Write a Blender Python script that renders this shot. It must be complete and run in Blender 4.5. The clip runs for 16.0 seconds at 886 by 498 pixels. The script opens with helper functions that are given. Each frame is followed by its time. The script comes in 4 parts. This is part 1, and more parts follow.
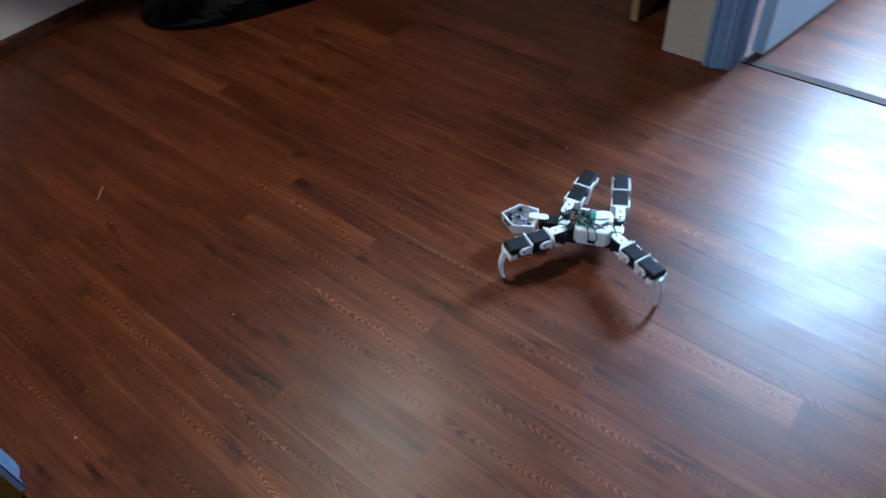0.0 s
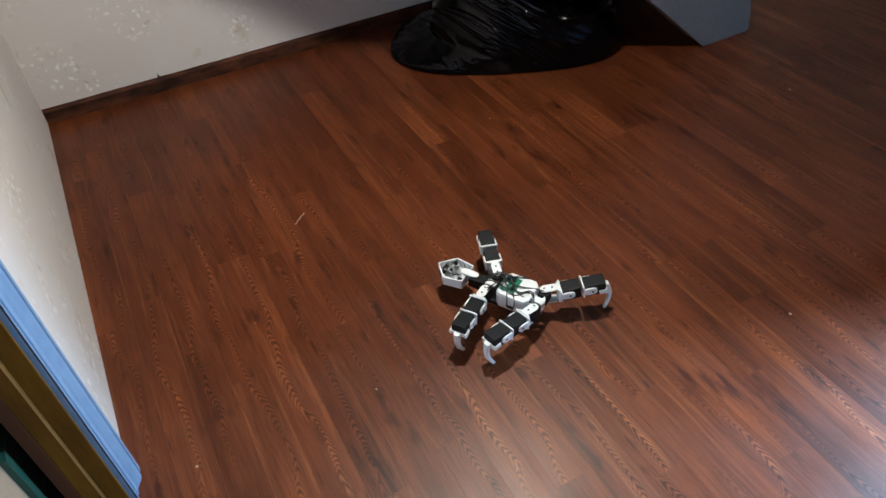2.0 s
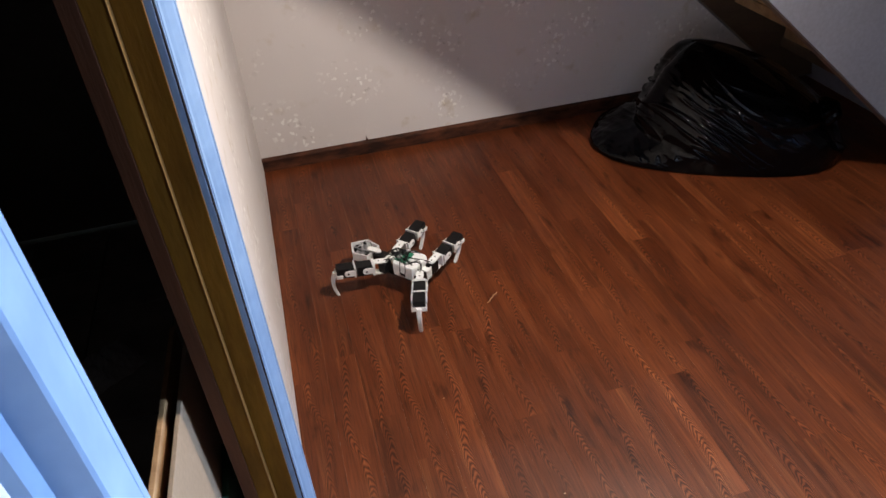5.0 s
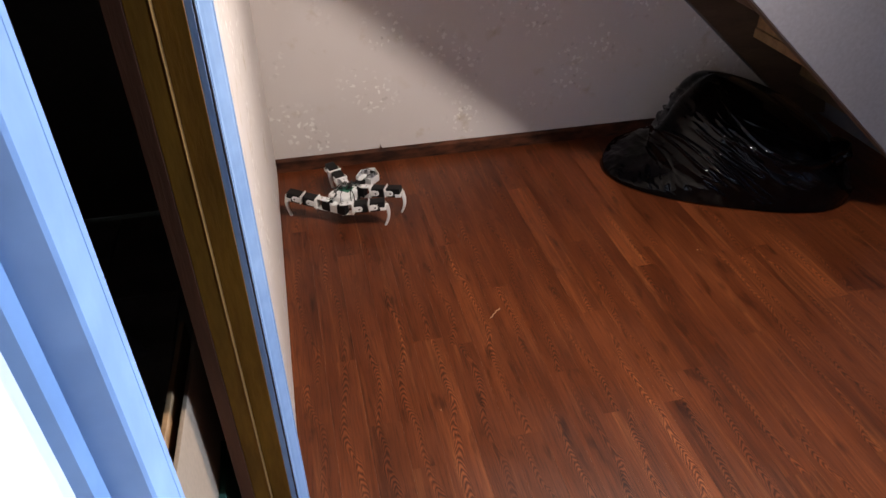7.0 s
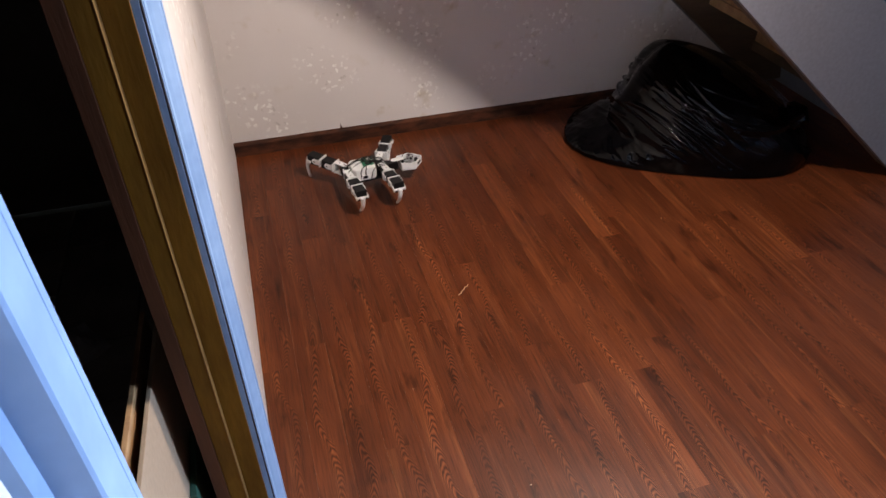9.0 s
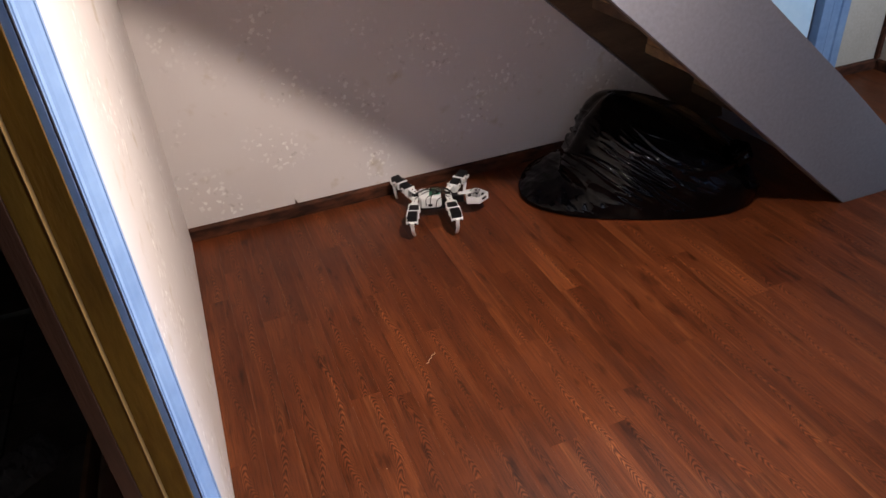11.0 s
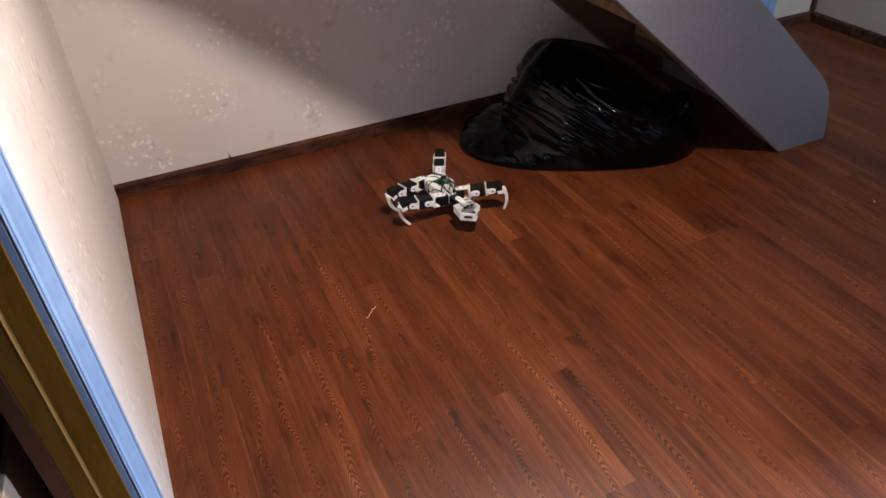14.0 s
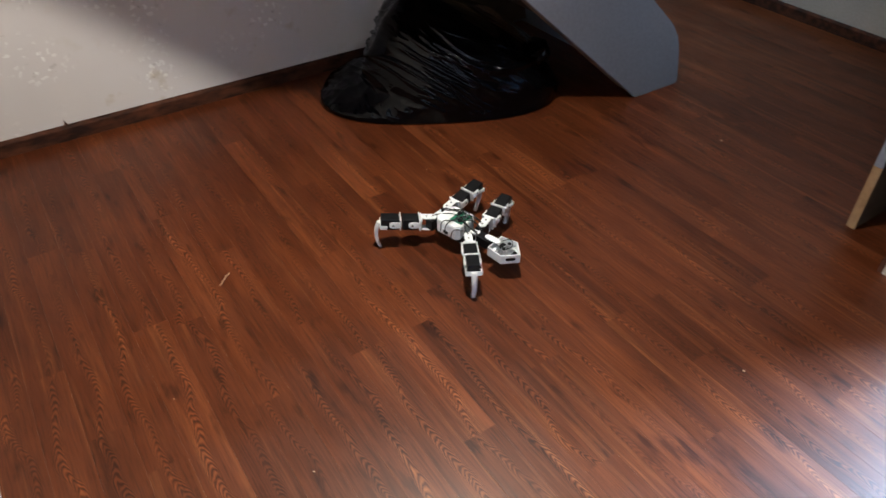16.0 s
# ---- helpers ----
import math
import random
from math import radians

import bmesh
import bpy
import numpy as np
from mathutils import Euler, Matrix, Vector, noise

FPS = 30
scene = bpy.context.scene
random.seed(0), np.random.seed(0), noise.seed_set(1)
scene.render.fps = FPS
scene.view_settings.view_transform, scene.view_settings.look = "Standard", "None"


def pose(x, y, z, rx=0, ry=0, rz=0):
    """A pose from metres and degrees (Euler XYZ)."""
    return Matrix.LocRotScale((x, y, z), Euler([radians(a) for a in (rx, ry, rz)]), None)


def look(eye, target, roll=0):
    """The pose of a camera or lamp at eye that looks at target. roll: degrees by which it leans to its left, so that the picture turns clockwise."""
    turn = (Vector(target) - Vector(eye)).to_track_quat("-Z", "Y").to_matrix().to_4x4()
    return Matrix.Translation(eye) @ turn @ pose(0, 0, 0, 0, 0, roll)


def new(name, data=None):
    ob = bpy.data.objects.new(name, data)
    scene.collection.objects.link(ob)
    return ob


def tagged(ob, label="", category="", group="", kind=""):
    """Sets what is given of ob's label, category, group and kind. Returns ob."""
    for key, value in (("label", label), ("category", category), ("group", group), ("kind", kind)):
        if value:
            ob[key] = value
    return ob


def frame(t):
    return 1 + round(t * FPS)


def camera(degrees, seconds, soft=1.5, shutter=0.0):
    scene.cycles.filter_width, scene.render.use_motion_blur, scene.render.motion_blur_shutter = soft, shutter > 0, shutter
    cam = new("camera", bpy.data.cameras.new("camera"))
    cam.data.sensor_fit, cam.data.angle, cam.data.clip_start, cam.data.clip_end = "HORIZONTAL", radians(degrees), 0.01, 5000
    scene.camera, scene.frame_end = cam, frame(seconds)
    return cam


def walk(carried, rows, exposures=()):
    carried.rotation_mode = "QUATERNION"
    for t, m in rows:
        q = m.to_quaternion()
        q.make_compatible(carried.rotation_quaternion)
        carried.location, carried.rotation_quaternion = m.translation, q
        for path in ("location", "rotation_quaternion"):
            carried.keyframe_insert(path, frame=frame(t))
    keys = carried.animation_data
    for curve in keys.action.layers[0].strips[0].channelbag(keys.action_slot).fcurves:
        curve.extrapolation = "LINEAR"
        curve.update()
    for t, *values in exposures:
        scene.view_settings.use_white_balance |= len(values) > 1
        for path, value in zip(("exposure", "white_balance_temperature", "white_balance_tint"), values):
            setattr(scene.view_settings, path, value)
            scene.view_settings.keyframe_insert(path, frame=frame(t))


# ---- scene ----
cam = camera(64.4, 16.0, 1.5, 0.5)
PATH = [
    (0, (0.098, -2.381, 1.096), (1.098, -1.436, -0.357), -6.0),
    (0.5, (0.195, -2.376, 1.103), (1.021, -1.257, -0.334), -6.0),
    (1, (0.252, -2.374, 1.118), (0.917, -1.131, -0.301), -5.1),
    (1.5, (0.277, -2.33, 1.126), (0.909, -1.06, -0.284), -4.8),
    (2, (0.242, -2.245, 1.132), (0.876, -0.925, -0.231), -4.2),
    (2.5, (0.198, -2.202, 1.126), (0.806, -0.867, -0.233), -4.7),
    (3, (0.191, -2.183, 1.146), (0.758, -0.81, -0.192), -3.7),
    (3.5, (0.164, -2.145, 1.166), (0.679, -0.67, -0.082), -3.9),
    (4, (0.146, -2.144, 1.166), (0.619, -0.603, -0.018), -3.0),
    (4.5, (0.115, -2.140, 1.167), (0.49, -0.584, -0.04), -4.8),
    (7, (0.089, -2.148, 1.188), (0.444, -0.572, 0.009), -0.3),
    (7.5, (0.084, -2.143, 1.184), (0.469, -0.585, -0.01), 0.7),
    (8, (0.089, -2.149, 1.177), (0.461, -0.591, -0.02), -1.1),
    (8.5, (0.087, -2.145, 1.19), (0.486, -0.604, -0.021), -0.6),
    (9, (0.093, -2.139, 1.176), (0.53, -0.621, -0.05), -0.6),
    (9.5, (0.103, -2.142, 1.183), (0.544, -0.588, -0.001), -1.8),
    (10, (0.123, -2.137, 1.209), (0.593, -0.554, 0.08), -3.7),
    (12.5, (0.139, -2.107, 1.167), (0.741, -0.546, 0.071), -3.1),
    (13, (0.142, -2.108, 1.16), (0.747, -0.565, 0.04), -3.2),
    (13.5, (0.153, -2.108, 1.153), (0.773, -0.606, -0.013), -3.4),
    (14, (0.16, -2.109, 1.148), (0.807, -0.646, -0.052), -2.4),
    (14.5, (0.168, -2.108, 1.138), (0.836, -0.672, -0.083), -2.2),
    (15, (0.19, -2.111, 1.118), (0.914, -0.702, -0.104), -0.9),
    (15.5, (0.241, -2.104, 1.11), (1.03, -0.766, -0.15), -0.1),
    (16, (0.259, -2.143, 1.093), (1.119, -0.865, -0.182), 0.3),
]
walk(cam, [(t, look(eye, target, roll)) for t, eye, target, roll in PATH],
     [(0, -0.88, 5400, 1), (0.5, -0.42, 5500, -1), (1, -0.15, 5750, -1), (2, -0.09, 5900, 1), (3.5, 0.03, 6100, 7), (7, 0.08, 6500, 14), (9, 0.12, 6500, 15), (12.5, 0.15, 6700, 17), (14.5, 0.18, 6500, 14), (16, 0.2, 6100, 4)])


# ---- light ----
def world_light():
    world = bpy.data.worlds.new("world")
    scene.world = world
    world.use_nodes = True
    nt = world.node_tree
    sky = nt.nodes.new("ShaderNodeTexSky")
    sky.sky_type = "NISHITA"
    sky.sun_disc = False
    sky.sun_elevation, sky.sun_rotation = radians(35), radians(55)
    nt.links.new(sky.outputs[0], nt.nodes["Background"].inputs[0])
    nt.nodes["Background"].inputs[1].default_value = 0.1


def area_lamp(name, m, sx, sy, watts, colour):
    data = bpy.data.lights.new(name, "AREA")
    data.shape, data.size, data.size_y, data.energy, data.color = "RECTANGLE", sx, sy, watts, colour
    ob = new(name, data)
    ob.matrix_world = m
    return ob


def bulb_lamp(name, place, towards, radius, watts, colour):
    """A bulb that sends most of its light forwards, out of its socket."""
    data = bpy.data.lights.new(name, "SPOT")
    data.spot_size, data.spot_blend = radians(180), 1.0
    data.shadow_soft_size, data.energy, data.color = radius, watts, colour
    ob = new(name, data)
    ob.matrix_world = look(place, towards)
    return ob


world_light()
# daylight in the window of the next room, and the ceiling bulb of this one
daylight = area_lamp("window_light", look((3.26, -2.16, 1.56), (1.2, -2.04, 0.1)), 0.72, 0.9, 165, (0.54, 0.73, 1.0))
daylight.data.spread = radians(95)
# added fill lamp, out of view, for the bluish light in the far hall
hall = area_lamp("hall_fill_light", look((2.60, -1.66, 1.45), (2.78, 0.1, 0.80)), 0.45, 0.7, 14.0, (0.62, 0.80, 1.0))
hall.data.spread = radians(105)
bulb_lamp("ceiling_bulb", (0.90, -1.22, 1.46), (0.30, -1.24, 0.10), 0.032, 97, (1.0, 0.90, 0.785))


# ---- materials ----
def mat(name, colour, rough=0.6, metal=0.0, spec=0.5):
    m = bpy.data.materials.new(name)
    m.use_nodes = True
    b = m.node_tree.nodes["Principled BSDF"]
    b.inputs["Base Color"].default_value = (*colour, 1)
    b.inputs["Roughness"].default_value = rough
    b.inputs["Metallic"].default_value = metal
    b.inputs["Specular IOR Level"].default_value = spec
    return m


def nodes_of(m):
    nt = m.node_tree
    return nt, nt.nodes["Principled BSDF"]


def add(nt, kind, **values):
    n = nt.nodes.new(kind)
    for key, value in values.items():
        n.inputs[key.replace("_", " ")].default_value = value
    return n


def ramp(nt, source, stops):
    r = nt.nodes.new("ShaderNodeValToRGB")
    while len(r.color_ramp.elements) < len(stops):
        r.color_ramp.elements.new(0.5)
    for e, (p, c) in zip(r.color_ramp.elements, stops):
        e.position, e.color = p, (*c, 1)
    nt.links.new(source, r.inputs[0])
    return r


def mix(nt, a, b, fac, how="MIX"):
    n = nt.nodes.new("ShaderNodeMix")
    n.data_type, n.blend_type = "RGBA", how
    for sock, value in ((n.inputs[0], fac), (n.inputs[6], a), (n.inputs[7], b)):
        if isinstance(value, (int, float)):
            sock.default_value = value
        elif isinstance(value, tuple):
            sock.default_value = (*value, 1)
        else:
            nt.links.new(value, sock)
    return n.outputs[2]


def bump(nt, bsdf, height, strength, distance=0.002):
    n = nt.nodes.new("ShaderNodeBump")
    n.inputs["Strength"].default_value, n.inputs["Distance"].default_value = strength, distance
    nt.links.new(height, n.inputs["Height"])
    nt.links.new(n.outputs[0], bsdf.inputs["Normal"])
    return n


def coords(nt, scale, kind="Object", place=(0, 0, 0)):
    tc = nt.nodes.new("ShaderNodeTexCoord")
    mp = nt.nodes.new("ShaderNodeMapping")
    mp.inputs["Scale"].default_value, mp.inputs["Location"].default_value = scale, place
    nt.links.new(tc.outputs[kind], mp.inputs[0])
    return mp


def worn(name, colour, other, rough=0.6, scale=6.0, fine=60.0, relief=0.15, metal=0.0, stretch=(1, 1, 1), spec=0.5):
    """Paint, wood or plastic with soft stains and fine grain."""
    m = mat(name, colour, rough, metal, spec)
    nt, b = nodes_of(m)
    mp = coords(nt, stretch)
    big, small = add(nt, "ShaderNodeTexNoise", Scale=scale, Detail=4.0), add(nt, "ShaderNodeTexNoise", Scale=fine, Detail=3.0)
    for n in (big, small):
        nt.links.new(mp.outputs[0], n.inputs["Vector"])
    r = ramp(nt, big.outputs[0], [(0.35, colour), (0.7, other)])
    tint = mix(nt, r.outputs[0], small.outputs[0], 0.25, "SOFT_LIGHT")
    nt.links.new(tint, b.inputs["Base Color"])
    bump(nt, b, small.outputs[0], relief)
    return m


def calc(nt, how, a, b=None, c=None):
    """One step of arithmetic; a number or an output each."""
    n = nt.nodes.new("ShaderNodeMath")
    n.operation = how
    for k, v in enumerate((a, b, c)):
        if v is None:
            continue
        if isinstance(v, (int, float)):
            n.inputs[k].default_value = v
        else:
            nt.links.new(v, n.inputs[k])
    return n.outputs[0]


def floor_wood():
    """Oak print: a narrow chain of nested arches along each strip, smooth straight grain beside it."""
    m = mat("laminate", (0.12, 0.035, 0.012), 0.3, 0.0, 0.30)
    nt, b = nodes_of(m)
    info = nt.nodes.new("ShaderNodeObjectInfo")
    tc = nt.nodes.new("ShaderNodeTexCoord")
    place = nt.nodes.new("ShaderNodeSeparateXYZ")
    nt.links.new(tc.outputs["Object"], place.inputs[0])
    chance = info.outputs["Random"]
    shift = nt.nodes.new("ShaderNodeVectorMath")
    shift.operation = "MULTIPLY_ADD"
    comb = nt.nodes.new("ShaderNodeCombineXYZ")
    for k in range(3):
        nt.links.new(chance, comb.inputs[k])
    nt.links.new(comb.outputs[0], shift.inputs[0])
    shift.inputs[1].default_value = (7.3, 31.7, 13.1)
    nt.links.new(tc.outputs["Object"], shift.inputs[2])
    def cloud(sx, sy, detail=2.0, rough=0.5):
        mp = nt.nodes.new("ShaderNodeMapping")
        mp.inputs["Scale"].default_value = (sx, sy, 1)
        nt.links.new(shift.outputs[0], mp.inputs[0])
        n = add(nt, "ShaderNodeTexNoise", Scale=1.0, Detail=detail, Roughness=rough)
        nt.links.new(mp.outputs[0], n.inputs["Vector"])
        return n.outputs[0]
    # chain of arches round a wandering centre line
    centre = calc(nt, "MULTIPLY_ADD", cloud(0.0, 3.6, 2.0), 0.12, -0.06)
    lean = calc(nt, "MULTIPLY_ADD", chance, 0.022, -0.011)
    u = calc(nt, "SUBTRACT", place.outputs[0], calc(nt, "ADD", centre, lean))
    swept = calc(nt, "MULTIPLY", calc(nt, "MULTIPLY", u, u), 300.0)
    along = calc(nt, "ADD", place.outputs[1], swept)
    phase = calc(nt, "MULTIPLY", along, 390.0)
    phase = calc(nt, "MULTIPLY_ADD", cloud(60, 16, 2.0), 19.0, phase)
    phase = calc(nt, "MULTIPLY_ADD", cloud(16, 4.0, 1.0), 60.0, phase)
    wave = calc(nt, "MULTIPLY_ADD", calc(nt, "SINE", phase), 0.5, 0.5)
    lines = ramp(nt, wave, [(0.04, (0.46, 0.41, 0.39)), (0.34, (0.90, 0.88, 0.88)), (0.65, (1.20, 1.24, 1.24)), (0.96, (1.60, 1.74, 1.74))])
    wide = calc(nt, "MULTIPLY_ADD", cloud(30, 7, 2.0), 0.020, calc(nt, "ABSOLUTE", u))
    inside = ramp(nt, wide, [(0.0175, (1, 1, 1)), (0.0275, (0, 0, 0))])
    there = ramp(nt, cloud(0.0, 1.7, 1.0), [(0.38, (0.06, 0.06, 0.06)), (0.52, (1.0, 1.0, 1.0))])
    where = mix(nt, inside.outputs[0], there.outputs[0], 1.0, "MULTIPLY")
    # straight grain beside it
    base = ramp(nt, cloud(24, 1.2, 5.0, 0.52), [(0.26, (0.064, 0.0150, 0.0046)), (0.50, (0.103, 0.0256, 0.0080)), (0.74, (0.140, 0.0375, 0.0118))])
    drift = ramp(nt, cloud(9, 2.4, 2.0), [(0.32, (0.74, 0.71, 0.70)), (0.68, (1.22, 1.25, 1.25))])
    c = mix(nt, base.outputs[0], drift.outputs[0], 1.0, "MULTIPLY")
    pale = ramp(nt, cloud(60, 2.2, 3.0), [(0.56, (0, 0, 0)), (0.74, (0.6, 0.6, 0.6))])
    c = mix(nt, c, (0.205, 0.066, 0.022), pale.outputs[0])
    thread = ramp(nt, cloud(190, 2.2, 3.0), [(0.56, (1, 1, 1)), (0.70, (0.74, 0.71, 0.70))])
    c = mix(nt, c, thread.outputs[0], 0.6, "MULTIPLY")
    c = mix(nt, c, lines.outputs[0], where, "MULTIPLY")
    fine = cloud(420, 14, 4.0, 0.6)
    grain = ramp(nt, fine, [(0.33, (0.26, 0.24, 0.23)), (0.5, (0.5, 0.5, 0.5)), (0.70, (0.66, 0.65, 0.64))])
    c = mix(nt, c, grain.outputs[0], 0.7, "OVERLAY")
    # dark knots and smoky stains
    dark = ramp(nt, cloud(34, 8, 3.0), [(0.60, (1, 1, 1)), (0.72, (0.34, 0.28, 0.26))])
    c = mix(nt, c, dark.outputs[0], 0.85, "MULTIPLY")
    tone = ramp(nt, chance, [(0.0, (0.82, 0.80, 0.79)), (0.4, (0.97, 0.96, 0.96)), (0.8, (1.03, 1.03, 1.03)), (1.0, (1.13, 1.15, 1.15))])
    c = mix(nt, c, tone.outputs[0], 1.0, "MULTIPLY")
    nt.links.new(c, b.inputs["Base Color"])
    # scuffed satin lacquer
    scuff = add(nt, "ShaderNodeTexNoise", Scale=7.0, Detail=6.0)
    nt.links.new(tc.outputs["Object"], scuff.inputs["Vector"])
    r = ramp(nt, scuff.outputs[0], [(0.3, (0.33, 0.33, 0.33)), (0.75, (0.47, 0.47, 0.47))])
    nt.links.new(r.outputs[0], b.inputs["Roughness"])
    bump(nt, b, fine, 0.30, 0.001)
    return m


def wallpaper():
    m = mat("wallpaper", (0.62, 0.57, 0.55), 0.75)
    nt, b = nodes_of(m)
    mp = coords(nt, (1, 1, 1), "Object")
    clumps = add(nt, "ShaderNodeTexVoronoi", Scale=6.2)
    petals = add(nt, "ShaderNodeTexVoronoi", Scale=44.0)
    stems = add(nt, "ShaderNodeTexNoise", Scale=38.0, Detail=3.0)
    fibre = add(nt, "ShaderNodeTexNoise", Scale=150.0, Detail=4.0)
    soil = add(nt, "ShaderNodeTexNoise", Scale=2.2, Detail=4.0)
    bend = add(nt, "ShaderNodeTexNoise", Scale=55.0, Detail=2.0)
    nt.links.new(mp.outputs[0], bend.inputs["Vector"])
    warped = nt.nodes.new("ShaderNodeVectorMath")
    warped.operation = "MULTIPLY_ADD"
    warped.inputs[1].default_value = (0.030, 0.030, 0.030)
    nt.links.new(bend.outputs["Color"], warped.inputs[0])
    nt.links.new(mp.outputs[0], warped.inputs[2])
    nt.links.new(warped.outputs[0], petals.inputs["Vector"])
    for n in (clumps, stems, fibre, soil):
        nt.links.new(mp.outputs[0], n.inputs["Vector"])
    near = ramp(nt, clumps.outputs["Distance"], [(0.22, (1, 1, 1)), (0.55, (0, 0, 0))])
    leaf = ramp(nt, petals.outputs["Distance"], [(0.22, (0.9, 0.9, 0.9)), (0.36, (0, 0, 0))])
    twig = ramp(nt, stems.outputs[0], [(0.62, (0, 0, 0)), (0.68, (1, 1, 1))])
    flower = mix(nt, near.outputs[0], leaf.outputs[0], 1.0, "MULTIPLY")
    stem = mix(nt, near.outputs[0], twig.outputs[0], 1.0, "MULTIPLY")
    ground = ramp(nt, soil.outputs[0], [(0.3, (0.625, 0.575, 0.555)), (0.7, (0.68, 0.635, 0.615))])
    c = mix(nt, ground.outputs[0], (0.86, 0.84, 0.81), flower)
    c = mix(nt, c, (0.50, 0.455, 0.43), stem)
    damp = add(nt, "ShaderNodeTexNoise", Scale=13.0, Detail=5.0)
    nt.links.new(mp.outputs[0], damp.inputs["Vector"])
    spots = ramp(nt, damp.outputs[0], [(0.60, (1, 1, 1)), (0.72, (0.80, 0.74, 0.62))])
    patch = ramp(nt, soil.outputs[0], [(0.45, (0, 0, 0)), (0.58, (1, 1, 1))])
    c = mix(nt, c, spots.outputs[0], patch.outputs[0], "MULTIPLY")
    nt.links.new(c, b.inputs["Base Color"])
    relief = mix(nt, flower, fibre.outputs[0], 0.35)
    bump(nt, b, relief, 0.35, 0.0015)
    return m


def black_film():
    m = mat("black_film", (0.0010, 0.0010, 0.0014), 0.085)
    nt, b = nodes_of(m)
    b.inputs["Specular IOR Level"].default_value = 0.17
    turn = coords(nt, (1, 1, 1))
    turn.inputs["Rotation"].default_value = (0.25, -0.64, 0.15)
    bend = add(nt, "ShaderNodeTexNoise", Scale=7.0, Detail=2.0)
    nt.links.new(turn.outputs[0], bend.inputs["Vector"])
    warped = nt.nodes.new("ShaderNodeVectorMath")
    warped.operation = "MULTIPLY_ADD"
    warped.inputs[1].default_value = (0.08, 0.08, 0.08)
    nt.links.new(bend.outputs["Color"], warped.inputs[0])
    nt.links.new(turn.outputs[0], warped.inputs[2])
    pull = nt.nodes.new("ShaderNodeMapping")
    pull.inputs["Scale"].default_value = (4, 12, 58)
    nt.links.new(warped.outputs[0], pull.inputs[0])
    a, c = add(nt, "ShaderNodeTexNoise", Scale=1.0, Detail=3.0), add(nt, "ShaderNodeTexNoise", Scale=26.0, Detail=2.0)
    nt.links.new(pull.outputs[0], a.inputs["Vector"])
    both = mix(nt, a.outputs[0], c.outputs[0], 0.15)
    bump(nt, b, both, 0.42, 0.006)
    return m


LAMINATE = floor_wood()
PAPER = wallpaper()
FILM = black_film()
SUBFLOOR = worn("subfloor", (0.03, 0.014, 0.008), (0.045, 0.02, 0.01), 0.8)
SKIRT = worn("skirting_wood", (0.020, 0.0065, 0.0035), (0.105, 0.034, 0.015), 0.75, 14, 90, 0.4, stretch=(1, 3, 3), spec=0.25)
BLUE = worn("blue_paint", (0.165, 0.255, 0.41), (0.215, 0.315, 0.47), 0.6, 5, 45, 0.2, spec=0.25)
PALE = worn("pale_blue_paint", (0.55, 0.70, 0.80), (0.62, 0.76, 0.85), 0.4, 4, 40, 0.1)
CREAM = worn("cream_paper", (0.44, 0.375, 0.30), (0.50, 0.425, 0.345), 0.75, 5, 120, 0.2)
GREY = worn("grey_board", (0.170, 0.170, 0.200), (0.192, 0.192, 0.222), 0.55, 3, 90, 0.06)
WORNEDGE = worn("worn_ochre", (0.17, 0.088, 0.022), (0.11, 0.056, 0.014), 0.5, 12, 90, 0.3)
OCHRE = worn("ochre_paint", (0.165, 0.076, 0.009), (0.095, 0.042, 0.006), 0.65, 9, 60, 0.3, stretch=(3, 3, 0.6), spec=0.08)
REDWOOD = worn("red_stained_wood", (0.050, 0.018, 0.008), (0.075, 0.027, 0.011), 0.6, 8, 60, 0.2, stretch=(6, 6, 0.5), spec=0.2)
PINE = worn("raw_pine", (0.34, 0.20, 0.095), (0.24, 0.13, 0.06), 0.65, 6, 50, 0.25, stretch=(1, 6, 6))
DARKPINE = worn("dark_pine", (0.075, 0.045, 0.027), (0.12, 0.072, 0.04), 0.7, 5, 50, 0.25, stretch=(1, 5, 5))
TAN = worn("tan_hardboard", (0.25, 0.182, 0.122), (0.295, 0.215, 0.148), 0.7, 6, 120, 0.1)
GREEN = worn("green_card", (0.016, 0.062, 0.040), (0.026, 0.085, 0.055), 0.6)
PLASTER = worn("ceiling_plaster", (0.70, 0.68, 0.65), (0.75, 0.73, 0.70), 0.8, 3, 80, 0.15)
# dark brown for unseen surfaces, chosen to lower the room's bounced light
LOWBOUNCE = worn("low_bounce_brown", (0.055, 0.032, 0.018), (0.075, 0.045, 0.026), 0.6, 4, 50, 0.2, stretch=(1, 6, 1))
# dark colour that carries the closet's dimness
CLOSETDIM = worn("dim_closet", (0.07, 0.055, 0.045), (0.10, 0.08, 0.065), 0.5)
FLOORTILE = worn("dusty_tile", (0.22, 0.185, 0.15), (0.13, 0.105, 0.085), 0.6, 7, 60, 0.3)
PAPERWHITE = worn("crumpled_paper", (0.30, 0.28, 0.26), (0.22, 0.20, 0.19), 0.8, 20, 120, 0.3)
CHIP = mat("bare_gap", (0.030, 0.026, 0.030), 0.9)
LINT = mat("lint", (0.45, 0.30, 0.20), 0.9)


